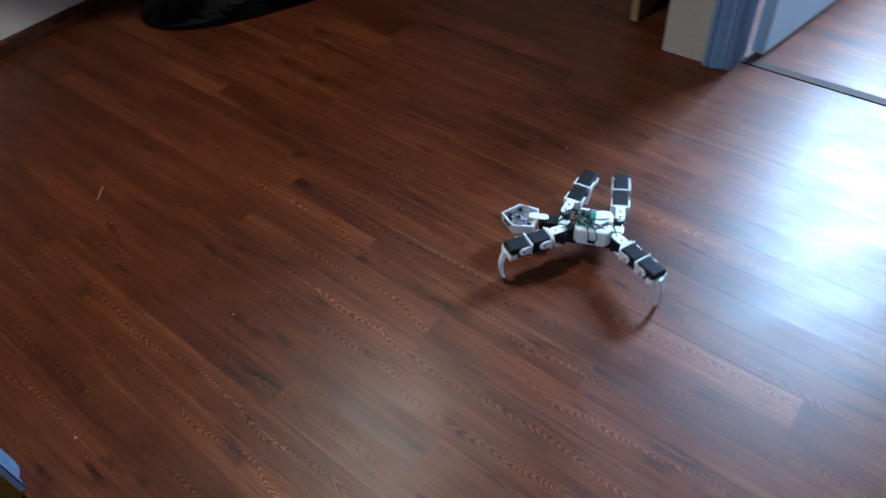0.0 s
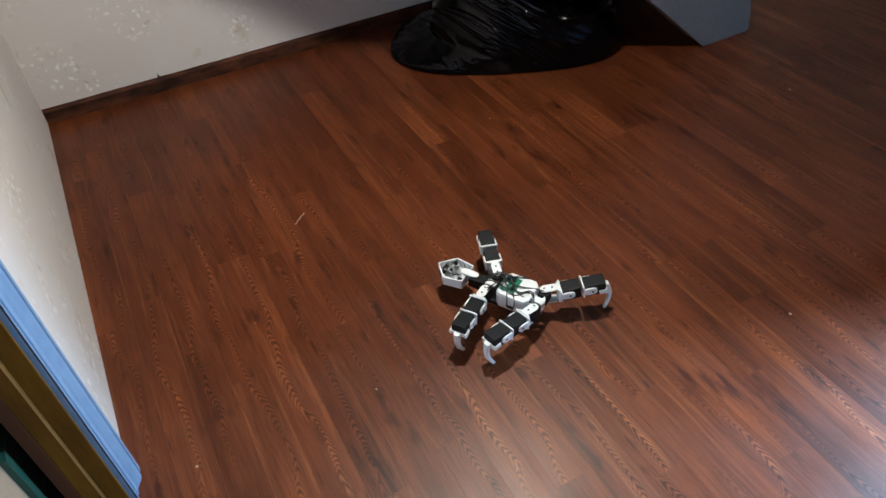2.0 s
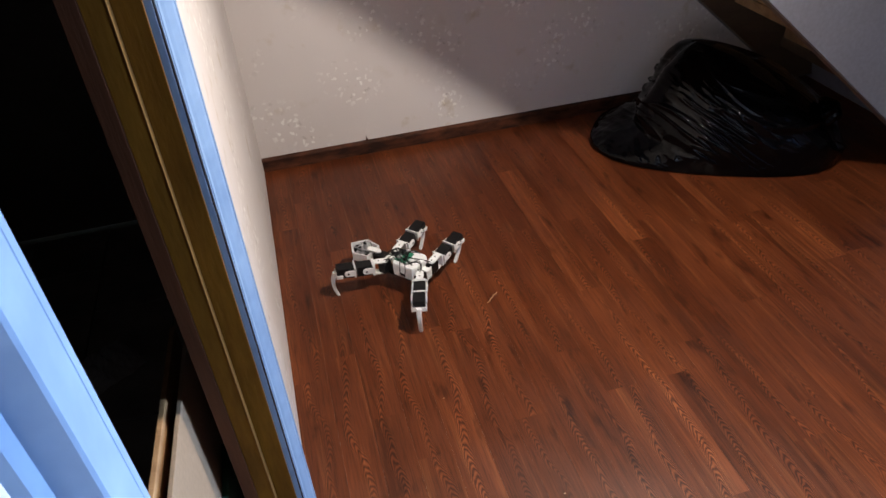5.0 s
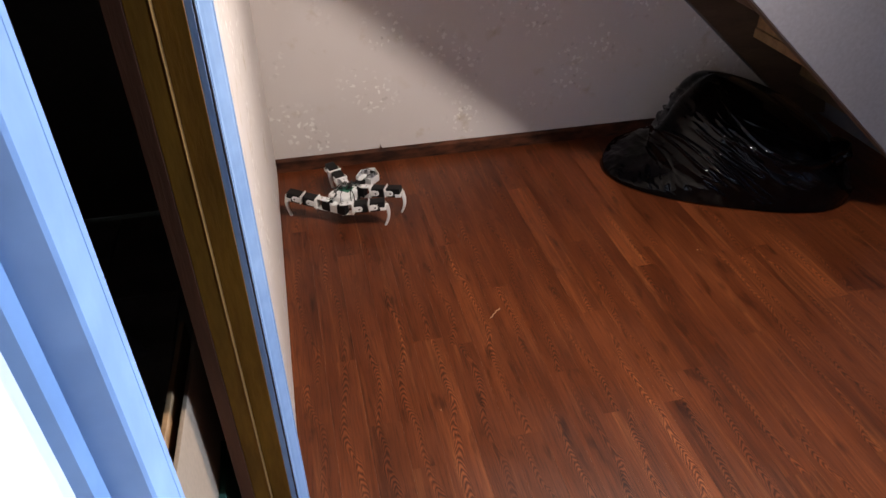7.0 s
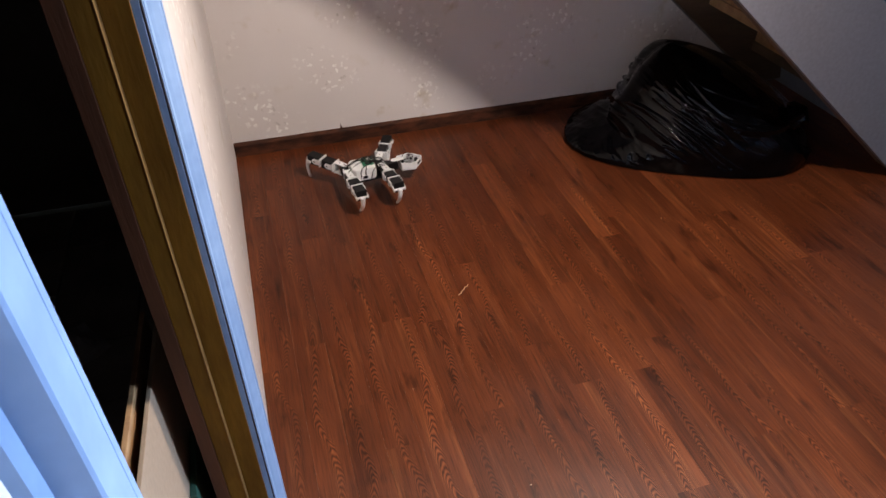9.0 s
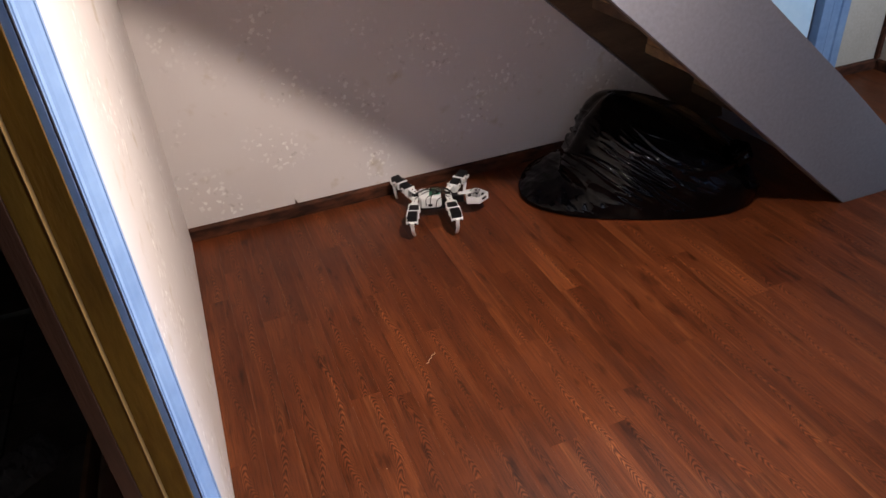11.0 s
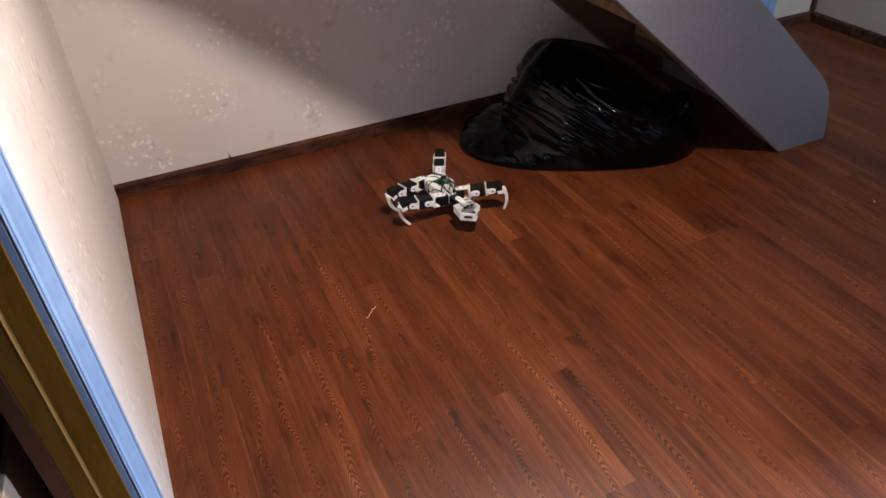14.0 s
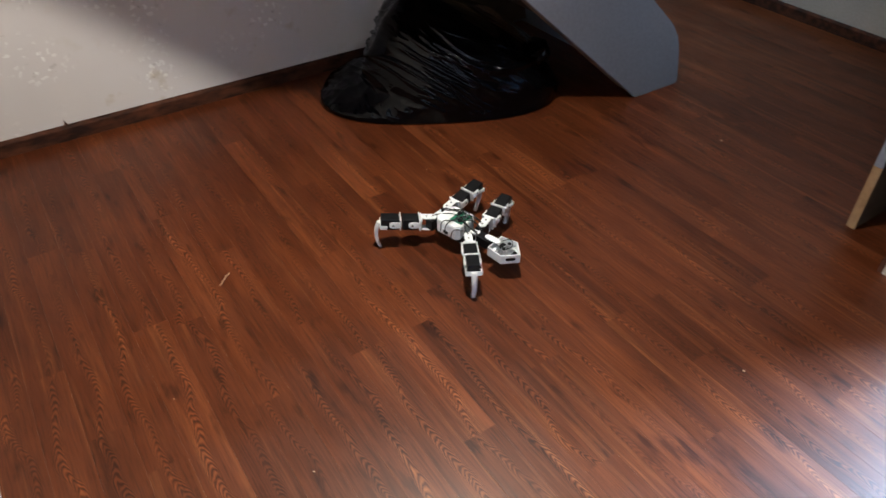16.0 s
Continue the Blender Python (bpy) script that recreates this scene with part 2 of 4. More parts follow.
# ---- mesh helpers ----
def box(bm, x0, x1, y0, y1, z0, z1, bevel=0.0):
    vs = [bm.verts.new((x, y, z)) for z in (z0, z1) for y in (y0, y1) for x in (x0, x1)]
    fs = [bm.faces.new([vs[i] for i in f]) for f in ((0, 2, 3, 1), (4, 5, 7, 6), (0, 1, 5, 4), (2, 6, 7, 3), (0, 4, 6, 2), (1, 3, 7, 5))]
    if bevel:
        es = list({e for f in fs for e in f.edges})
        bmesh.ops.bevel(bm, geom=es, offset=bevel, segments=2, affect="EDGES", profile=0.6)


def prism(bm, outline, axis, a, b, bevel=0.0):
    """A flat outline of (u, v) pushed along axis from a to b."""
    def at(u, v, w):
        return {"x": (w, u, v), "y": (u, w, v), "z": (u, v, w)}[axis]
    lo, hi = [bm.verts.new(at(u, v, a)) for u, v in outline], [bm.verts.new(at(u, v, b)) for u, v in outline]
    fs = [bm.faces.new(lo), bm.faces.new(list(reversed(hi)))]
    n = len(outline)
    fs += [bm.faces.new((lo[i], hi[i], hi[(i + 1) % n], lo[(i + 1) % n])) for i in range(n)]
    bmesh.ops.recalc_face_normals(bm, faces=fs)
    if bevel:
        es = list({e for f in fs[:2] for e in f.edges})
        bmesh.ops.bevel(bm, geom=es, offset=bevel, segments=2, affect="EDGES", profile=0.6)


def rod(bm, p, q, r, r2=None, n=12):
    p, q = Vector(p), Vector(q)
    m = Matrix.Translation((p + q) / 2) @ (q - p).to_track_quat("Z", "Y").to_matrix().to_4x4()
    bmesh.ops.create_cone(bm, cap_ends=True, segments=n, radius1=r, radius2=r if r2 is None else r2, depth=(q - p).length, matrix=m)


def done(name, bm, material, smooth=False):
    me = bpy.data.meshes.new(name)
    bmesh.ops.recalc_face_normals(bm, faces=bm.faces[:])
    bm.to_mesh(me)
    bm.free()
    me.materials.append(material)
    if smooth:
        for p in me.polygons:
            p.use_smooth = True
    return me


def thing(name, bm, material, label, category, group="", kind="", smooth=False):
    return tagged(new(name, done(name, bm, material, smooth)), label, category, group, kind)


def part(name, bm, material, parent, label="", smooth=False):
    ob = new(name, done(name, bm, material, smooth))
    ob.parent = parent
    return tagged(ob, label)


def setting(name, boxes, material, label, category):
    bm = bmesh.new()
    for b in boxes:
        box(bm, *b)
    return thing(name, bm, material, label, category, kind="structure")


# ---- structure ----
TOP = 2.3
IN, OUT, NEAR = -1.441, -1.368, -1.944
setting("wall_west", [(-0.075, 0, OUT - 0.04, 0.08, 0, TOP), (-0.075, 0, -3.6, NEAR - 0.03, 0, TOP), (-0.075, 0, NEAR - 0.03, OUT - 0.04, 2.02, TOP)], PAPER,
        "pale wallpapered wall with faint flowers beside the closet doorway", "wall")
setting("wall_north", [(0, 2.25, 0, 0.08, 0, TOP)], PAPER, "pinkish grey wallpapered wall with faint white flower sprigs", "wall")
setting("wall_north_far", [(2.25, 2.32, 0.08, 0.16, 0, TOP), (2.72, 3.08, 0.08, 0.16, 0, TOP), (2.32, 2.72, 0.08, 0.16, 2.0, TOP)], CREAM, "cream papered wall beside the blue door", "wall")
setting("wall_east", [(3.0, 3.08, -1.7, 0.08, 0, TOP)], CREAM, "cream papered wall beyond the staircase", "wall")
setting("wall_partition", [(1.805, 1.885, -1.865, -1.69, 0, TOP), (1.805, 1.885, -3.6, -2.70, 0, TOP), (1.805, 1.885, -2.70, -1.865, 2.02, TOP)], CREAM,
        "cream papered partition wall that ends beside a blue door frame", "wall")
setting("wall_next_room_north", [(1.885, 2.4, -1.77, -1.69, 0, TOP), (2.92, 3.38, -1.77, -1.69, 0, TOP), (2.4, 2.92, -1.77, -1.69, 0, 1.05), (2.4, 2.92, -1.77, -1.69, 1.85, TOP)], CREAM, "cream papered wall of the next room", "wall")
# out of view; kept dark so that little light bounces back
setting("wall_south", [(-0.075, 3.38, -3.68, -3.6, 0, TOP)], LOWBOUNCE, "unseen wall coloured dark brown to cut bounced light", "wall")
setting("wall_next_room_east", [(3.3, 3.38, -3.6, -1.77, 0, 0.8), (3.3, 3.38, -3.6, -1.77, 2.2, TOP), (3.3, 3.38, -3.6, -2.87, 0.8, 2.2), (3.3, 3.38, -1.80, -1.77, 0.8, 2.2)], CREAM,
        "cream papered wall round a window", "wall")
# unseen ceiling, dark for the same weak bounce
setting("ceiling", [(-1.3, 1.885, -3.7, 0.2, TOP, TOP + 0.06), (1.885, 3.4, -1.69, 0.2, TOP, TOP + 0.06)], LOWBOUNCE, "unseen ceiling coloured dark brown to cut bounced light", "ceiling")
setting("ceiling_next_room", [(1.885, 3.4, -3.7, -1.69, TOP, TOP + 0.06)], PLASTER, "plain white plaster ceiling", "ceiling")
# closet walls coloured dark to stand in for the shade inside
setting("closet_wall", [(-1.2, -1.14, -2.5, -0.1, 0, TOP), (-1.14, -0.075, -0.16, -0.1, 0, TOP), (-1.14, -0.075, -2.5, -2.44, 0, TOP)], CLOSETDIM, "closet wall, the dimness of the interior put into its dark colour", "wall")
FLOOR = setting("floor", [(-0.07, 3.38, -3.68, 0.16, -0.06, -0.012)], SUBFLOOR, "dark red-brown wood laminate floor in narrow strips", "floor")
CLOSET_FLOOR = setting("closet_floor", [(-1.2, -0.071, -2.5, -0.1, -0.06, -0.009)], CLOSETDIM, "dusty grey-brown tiled closet floor", "floor")

# skirting: a strip with a rounded upper edge
def skirting(name, axis, a, b, face, way, high=0.046, deep=0.012):
    bm = bmesh.new()
    out = [(face, 0), (face + way * deep, 0), (face + way * deep, high - 0.008), (face + way * (deep - 0.004), high - 0.002), (face, high)]
    prism(bm, out, axis, a, b)
    return thing(name, bm, SKIRT, "scuffed dark brown wooden skirting board along the wall", "baseboard", kind="structure")


skirting("baseboard_north", "x", 0.0, 2.25, 0.0, -1)
skirting("baseboard_north_far", "x", 2.75, 3.0, 0.08, -1)
skirting("baseboard_east", "y", -1.7, 0.066, 3.0, -1)
setting("trim_corner", [(2.982, 2.9995, 0.0625, 0.0795, 0.05, TOP)], SKIRT, "dark brown strip in the wall corner", "trim")
skirting("baseboard_partition", "x", 1.805, 1.885, -1.69, 1)


# ---- doorway to the closet ----
def casing_outline(y0, y1, x0, way=1):
    """Profile of a moulded casing: flat, groove, rounded bead."""
    d = 1 if y1 > y0 else -1
    w = abs(y1 - y0)
    pts = [(0, 0), (0, 0.007), (0.04, 0.0095), (0.10, 0.010), (0.13, 0.0045), (0.18, 0.0045), (0.21, 0.010), (0.38, 0.0105), (0.44, 0.0135), (0.60, 0.0195), (0.70, 0.021),
           (0.735, 0.0140), (0.785, 0.0140), (0.82, 0.021), (0.96, 0.021), (1, 0.0185), (1, 0)]
    return [(x0 + way * h, y0 + d * w * f) for f, h in pts]


def closet_frame():
    root = tagged(new("door_1"), "closet door frame with blue moulded casing and bare brown wooden jamb", "door frame", kind="structure")
    stepped = [(0.0, NEAR), (0.0185, NEAR), (0.0200, NEAR - 0.0015), (0.0200, NEAR - 0.0060), (0.0194, NEAR - 0.0066), (0.0200, NEAR - 0.0072), (0.0200, NEAR - 0.0285), (0.0188, NEAR - 0.0297),
               (0.0060, NEAR - 0.0303), (0.0050, NEAR - 0.0385), (0.0, NEAR - 0.0390)]
    for out, lab in ((casing_outline(IN, OUT, 0.0), "sky blue painted moulded casing"), (stepped, "sky blue painted casing with one deep step")):
        bm = bmesh.new()
        prism(bm, out, "z", 0.004, 2.09)
        part("casing", bm, BLUE, root, lab)
    bm = bmesh.new()
    box(bm, 0.0005, 0.0175, NEAR + 0.002, IN - 0.002, 2.02, 2.09)
    part("casing", bm, BLUE, root, "sky blue painted moulded casing")
    for y, d in ((IN, 1), (NEAR, -1)):
        for name, x0, x1, proud, m, lab in (("jamb_edge", -0.027, 0.0, 0.006, OCHRE, "chipped ochre painted jamb edge"), ("stop", -0.050, -0.0275, 0.0195, OCHRE, "ochre painted door stop"), ("jamb", -0.068, -0.0505, 0.0225, REDWOOD, "red-brown stained inner jamb"), ("bead", -0.0282, -0.0270, 0.0202, WORNEDGE, "pale worn bead")):
            bm = bmesh.new()
            box(bm, x0, x1, *sorted((y - d * proud, y + d * 0.03)), 0.0, 2.02, 0.0006)
            part(name, bm, m, root, lab)
    # ragged dark gap where the casing's paint has broken away from the jamb
    bm = bmesh.new()
    front = []
    for k in range(261):
        z = 0.006 + 0.0077 * k
        w = 0.0002 + 0.0011 * max(0.0, noise.noise((0.0, 3.0, z * 9))) + 0.0012 * max(0.0, noise.noise((5.0, 1.0, z * 38)) - 0.12)
        front.append([bm.verts.new((x, y, z)) for x, y in ((0.0090, IN - 0.0004), (0.0102, IN + w), (0.0075, IN + w))])
    for a, b in zip(front, front[1:]):
        for m in range(3):
            bm.faces.new((a[m], a[(m + 1) % 3], b[(m + 1) % 3], b[m]))
    part("gap", bm, CHIP, root, "ragged dark gap along the casing's edge")
    return root


closet_frame()


def flat_thing(name, sides, material, label, category, bevel=0.001):
    bm = bmesh.new()
    box(bm, *sides, bevel)
    return thing(name, bm, material, label, category)


def leaning_sheet(name, x, thick, z, material, label, category):
    bm = bmesh.new()
    prism(bm, [(-1.98, 0.0), (-1.28, 0.0), (-1.28, z - 0.035), (-1.98, z + 0.055)], "x", x - thick, x, 0.001)
    return thing(name, bm, material, label, category)


leaning_sheet("hardboard_sheet", -0.100, 0.006, 0.500, TAN, "tan hardboard sheet standing just inside the closet", "board")
leaning_sheet("wooden_board", -0.119, 0.007, 0.505, PINE, "pale wooden board standing behind the hardboard sheet", "board")
flat_thing("green_folder", (-0.0995, -0.090, -1.475, -1.355, 0.06, 0.275), GREEN, "dark green card folder leaning on the hardboard sheet", "folder")
flat_thing("grey_box", (-0.0995, -0.072, -1.75, -1.30, 0.0, 0.058), FLOORTILE, "flat dusty grey box on the closet floor", "box")


# ---- door to the next room ----
def next_room_door():
    root = tagged(new("door_2"), "blue door frame with a pale blue door standing open", "door", kind="structure")
    for y0, y1 in ((-1.885, -1.815), (-2.68, -2.75)):
        bm = bmesh.new()
        prism(bm, casing_outline(y0, y1, 1.805, -1), "z", 0.004, 2.09)
        part("casing", bm, BLUE, root, "grey-blue painted casing")
        bm = bmesh.new()
        d = 1 if y1 > y0 else -1
        box(bm, 1.8055, 1.90, *sorted((y0 - 0.004 * d, y0 + 0.019 * d)), 0.004, 2.02, 0.002)
        part("jamb", bm, BLUE, root)
    bm = bmesh.new()
    box(bm, 1.787, 1.8045, -2.68, -1.885, 2.02, 2.09)
    part("casing", bm, BLUE, root, "grey-blue painted casing")
    bm = bmesh.new()
    box(bm, 0.0, 0.72, -0.018, 0.018, 0.012, 2.0, 0.003)
    leaf = part("door_leaf", bm, PALE, root, "pale blue painted door leaf")
    leaf.matrix_local = pose(1.905, -1.915, 0, 0, 0, -9)
    bm = bmesh.new()
    rod(bm, (0.66, -0.02, 1.0), (0.66, -0.06, 1.0), 0.009)
    rod(bm, (0.665, -0.058, 1.0), (0.56, -0.058, 1.0), 0.008)
    part("handle", bm, mat("handle_metal", (0.5, 0.5, 0.5), 0.3, 1.0), leaf, "steel lever handle")
    bm = bmesh.new()
    box(bm, 1.858, 1.886, -2.68, -1.885, -0.004, 0.003, 0.001)
    part("threshold", bm, SUBFLOOR, root, "thin dark joint strip in the doorway")


next_room_door()


def north_door():
    root = tagged(new("door_3"), "pale blue door in a blue frame behind the staircase", "door", kind="structure")
    bm = bmesh.new()
    box(bm, 2.322, 2.57, 0.085, 0.12, 0.008, 1.995, 0.003)
    part("door_leaf", bm, PALE, root, "pale blue painted door leaf")
    bm = bmesh.new()
    box(bm, 2.5705, 2.578, 0.088, 0.12, 0.0, 2.0)
    part("gap", bm, CHIP, root, "dark gap beside the door leaf")
    bm = bmesh.new()
    box(bm, 2.5785, 2.628, 0.045, 0.12, 0.0, 2.0, 0.003)
    part("jamb", bm, BLUE, root, "sky blue painted jamb")
    bm = bmesh.new()
    prism(bm, [(2.6285, 0.0795), (2.6285, 0.052), (2.634, 0.047), (2.668, 0.047), (2.672, 0.052), (2.678, 0.052), (2.682, 0.044), (2.720, 0.044), (2.726, 0.050), (2.730, 0.0795)], "z", 0.0, 2.06)
    part("casing", bm, BLUE, root, "sky blue painted moulded casing")


north_door()


def window_next_room():
    root = tagged(new("window_1"), "white framed window full of overcast daylight", "window", kind="structure")
    white = mat("window_paint", (0.75, 0.76, 0.78), 0.4)
    for sides in ((3.31, 3.37, -2.87, -2.82, 0.8, 2.2), (3.31, 3.37, -1.85, -1.80, 0.8, 2.2), (3.31, 3.37, -2.82, -1.85, 0.8, 0.85), (3.31, 3.37, -2.82, -1.85, 2.15, 2.2), (3.32, 3.36, -2.35, -2.31, 0.85, 2.15)):
        bm = bmesh.new()
        box(bm, *sides, 0.004)
        part("window_frame", bm, white, root)


window_next_room()


# unseen window added for the hall fill lamp; its opaque panel blocks the next room's light
def added_hall_window():
    root = tagged(new("added_window"), "unseen window added behind the hall fill lamp, closed by an opaque panel", "window", kind="structure")
    white = mat("hall_window_paint", (0.6, 0.66, 0.72), 0.4)
    bm = bmesh.new()
    box(bm, 2.43, 2.89, -1.740, -1.732, 1.08, 1.82, 0.0005)
    part("pane", bm, mat("opaque_panel", (0.55, 0.62, 0.68), 0.35), root, "opaque panel that stops light from the next room")
    for sides in ((2.4, 2.43, -1.76, -1.7, 1.05, 1.85), (2.89, 2.92, -1.76, -1.7, 1.05, 1.85), (2.43, 2.89, -1.76, -1.7, 1.05, 1.08), (2.43, 2.89, -1.76, -1.7, 1.82, 1.85)):
        bm = bmesh.new()
        box(bm, *sides, 0.002)
        part("window_frame", bm, white, root)


added_hall_window()


# ---- staircase ----
SLOPE = 0.837
def under(x):
    return (1.962 - x) * SLOPE


def staircase():
    root = tagged(new("staircase"), "steep wooden staircase with grey board stringers", "staircase")
    low = [(1.962, 0.0), (0.03, under(0.03)), (0.03, under(0.03) + 0.318), (1.512, 0.694), (1.847, 0.42), (2.05, 0.247), (2.085, 0.212), (2.112, 0.176), (2.13, 0.135), (2.145, 0.08), (2.158, 0.012), (2.155, 0.0)]
    for y0, y1, lab in ((-0.745, -0.725, "smooth grey painted board cladding"), (-0.022, -0.014, "")):
        bm = bmesh.new()
        prism(bm, low, "y", y0, y1, 0.0015)
        part("side_board", bm, GREY, root, lab)
    for y0, y1 in ((-0.7245, -0.68), (-0.0625, -0.0225)):
        bm = bmesh.new()
        prism(bm, [(x, z + (0.004 if z < 0.1 else 0.008)) for x, z in ((1.935, 0.02), (0.04, under(0.04)), (0.04, under(0.04) + 0.26), (1.6, 0.56), (2.0, 0.22), (2.05, 0.02))], "y", y0, y1, 0.002)
        part("stringer", bm, DARKPINE, root, "rough brown timber stringer")
    n = 9
    for k in range(n):
        z = 0.19 * (k + 1)
        x = 2.13 - 0.227 * k
        bm = bmesh.new()
        box(bm, x - 0.25, x, -0.68, -0.063, z - 0.032, z, 0.003)
        part("tread", bm, PINE if k % 2 else DARKPINE, root)
        bm = bmesh.new()
        box(bm, x - 0.245, x - 0.225, -0.68, -0.063, z + 0.001, z + 0.157, 0.001)
        part("riser", bm, PINE, root)
    bm = bmesh.new()
    box(bm, 2.062, 2.078, -0.7242, -0.0225, 0.0, 0.157, 0.001)
    part("riser", bm, GREY, root, "grey painted lowest riser")


staircase()


# ---- rubbish bag ----
def smooth01(f):
    f = min(1.0, max(0.0, f))
    return f * f * (3 - 2 * f)


def bag_point(a, up):
    """Heap with a steep rounded back, a low flat tongue to the west and a blunt east end."""
    ca, sa = math.cos(a), math.sin(a)
    blunt = (abs(ca) ** 2.6 + abs(sa) ** 2.6) ** (-1 / 2.6)
    cu, su = math.cos(-0.49), math.sin(-0.49)
    west = max(0.0, -ca)
    rise = max(0.0, 1 - up ** 2.6) ** 0.6
    # the west side draws in quickly above the tongue
    r = blunt * rise * (1 - west * (0.42 * smooth01((up - 0.01) / 0.22) + 0.15 * smooth01((up - 0.2) / 0.4)))
    r *= 1 + 0.06 * max(0, -sa) * math.sin(math.pi * min(1, up / 0.7))
    u, v = 0.375 * r * ca * (1.07 if ca > 0 else 1), (0.225 if sa < 0 else 0.25) * r * sa
    x, y = 1.435 + u * cu - v * su - 0.04 * up, -0.343 + u * su + v * cu + 0.05 * up
    high = 0.330 - 0.15 * max(0.0, x - 1.38)
    return x, y, 0.004 + high * up ** 0.9


def rubbish_bag():
    bm = bmesh.new()
    N, M = 560, 170
    spine = [Vector(p) for p in ((1.36, -0.50, 0.205), (1.42, -0.55, 0.180), (1.48, -0.585, 0.155), (1.56, -0.61, 0.152), (1.64, -0.60, 0.160))]
    grid = []
    for i in range(M + 1):
        ring = []
        up = i / M
        for k in range(N):
            a = 2 * math.pi * k / N
            ca, sa = math.cos(a), math.sin(a)
            p = Vector(bag_point(a, up))
            # broad dents, a bundle of tight pulled folds, crumpled hem
            q, w = p.x * 0.82 - p.z * 0.57, p.x * 0.57 + p.z * 0.82 + 0.035 * noise.noise(p * 6)
            bundle = 0.15 + math.exp(-((p.x - 1.36) / 0.13) ** 2 - ((p.z - 0.14) / 0.09) ** 2)
            thin = max(0.0, 1 - 1.6 * abs(noise.noise((q * 5, w * 46, p.y * 4)))) ** 5
            long = max(0.0, 1 - 1.4 * abs(noise.noise((q * 3, w * 13 + 3.1, p.y * 3)))) ** 3
            hem = max(0.0, 1 - p.z / 0.06)
            ridge = 0.0
            if abs(p.z - 0.17) < 0.06 and p.y < -0.4:
                for a0, b0 in zip(spine, spine[1:]):
                    f = max(0.0, min(1.0, (p - a0).dot(b0 - a0) / (b0 - a0).length_squared))
                    off = p - a0.lerp(b0, f)
                    ridge = max(ridge, math.exp(-(off.z / 0.008) ** 2 - (off.x / 0.03) ** 2))
            fold = 0.011 * ridge + 0.0125 * bundle * thin + 0.0055 * long + 0.020 * noise.noise(p * 5.5) + 0.0085 * (0.4 + hem) * (0.3 - abs(noise.noise(p * 17))) + 0.007 * hem * noise.noise(p * 48) + 0.016 * max(0.0, 1 - p.z / 0.16) * max(0.0, -ca) * (0.35 - abs(noise.noise(p * 11 + Vector((5, 2, 1)))))
            c, d = math.cos(-0.49), math.sin(-0.49)
            p += Vector((ca * c - sa * d, ca * d + sa * c, 0.6)).normalized() * fold * min(1, 9 * up + 0.2) * min(1, 4 * (1 - up))
            p.z, p.y = max(p.z, 0.003), min(p.y, -0.03)
            ring.append(bm.verts.new(p))
        grid.append(ring)
    for i in range(M):
        for k in range(N):
            q = (k + 1) % N
            bm.faces.new((grid[i][k], grid[i][q], grid[i + 1][q], grid[i + 1][k]))
    bm.faces.new(list(reversed(grid[0])))
    bm.faces.new(grid[-1])
    bmesh.ops.remove_doubles(bm, verts=bm.verts, dist=0.0006)
    bag = thing("rubbish_bag", bm, FILM, "full black plastic rubbish bag slumped under the staircase", "rubbish bag", smooth=True)
    # crumpled tied corner
    bm = bmesh.new()
    rows = []
    for i in range(9):
        f = i / 8
        row = []
        for k in range(28):
            a = 2 * math.pi * k / 28
            r = (0.036 * (1 - f) ** 0.6 + 0.010 + 0.014 * max(0, f - 0.6)) * (1 + 0.28 * math.sin(7 * a + 3 * f) * f ** 0.5 + 0.2 * noise.noise((2 * math.cos(a), 2 * math.sin(a), 3 * f)))
            row.append(bm.verts.new((r * math.cos(a), r * math.sin(a), 0.052 * f)))
        rows.append(row)
    for a, b in zip(rows, rows[1:]):
        for k in range(28):
            bm.faces.new((a[k], a[(k + 1) % 28], b[(k + 1) % 28], b[k]))
    bm.faces.new(rows[-1])
    knot = part("tied_corner", bm, FILM, bag, "crumpled tied corner of the bag", smooth=True)
    knot.matrix_local = pose(1.655, -0.565, 0.165, 66, 0, 52)
    return bag


rubbish_bag()


# ---- open shelf beside the partition ----
def shelf_unit():
    root = tagged(new("shelf_unit"), "small open wooden shelf unit with pale board edges", "shelf")
    for name, sides, m in (("side_panel", (1.912, 2.25, -1.556, -1.536, 0.0, 0.80), DARKPINE), ("edge_strip", (1.905, 1.912, -1.557, -1.535, 0.0, 0.18), PINE), ("edge_strip", (1.905, 1.912, -1.557, -1.535, 0.181, 0.80), GREY),
                           ("back_panel", (2.25, 2.26, -1.688, -1.535, 0.0, 0.80), DARKPINE), ("side_panel", (1.91, 2.25, -1.688, -1.67, 0.0, 0.80), DARKPINE),
                           ("shelf_board", (1.915, 2.25, -1.67, -1.556, 0.185, 0.203), DARKPINE), ("shelf_board", (1.91, 2.25, -1.67, -1.556, 0.782, 0.80), PINE)):
        bm = bmesh.new()
        box(bm, *sides, 0.001)
        part(name, bm, m, root)


shelf_unit()

CRUMBS = ((1.288, -1.704, 0.0026), (1.975, -1.085, 0.0036), (0.465, -1.434, 0.0018), (0.113, -1.421, 0.0024), (1.152, -0.73, 0.0018), (0.31, -1.14, 0.0014))

# lint on the floor
bm = bmesh.new()
curl = [(0.496, -0.876), (0.503, -0.874), (0.507, -0.866), (0.515, -0.861), (0.519, -0.853), (0.527, -0.852), (0.530, -0.846)]
for k, (a, b) in enumerate(zip(curl, curl[1:])):
    rod(bm, (*a, 0.0015 + 0.0006 * (k % 2)), (*b, 0.0015 + 0.0006 * ((k + 1) % 2)), 0.0013, n=6)
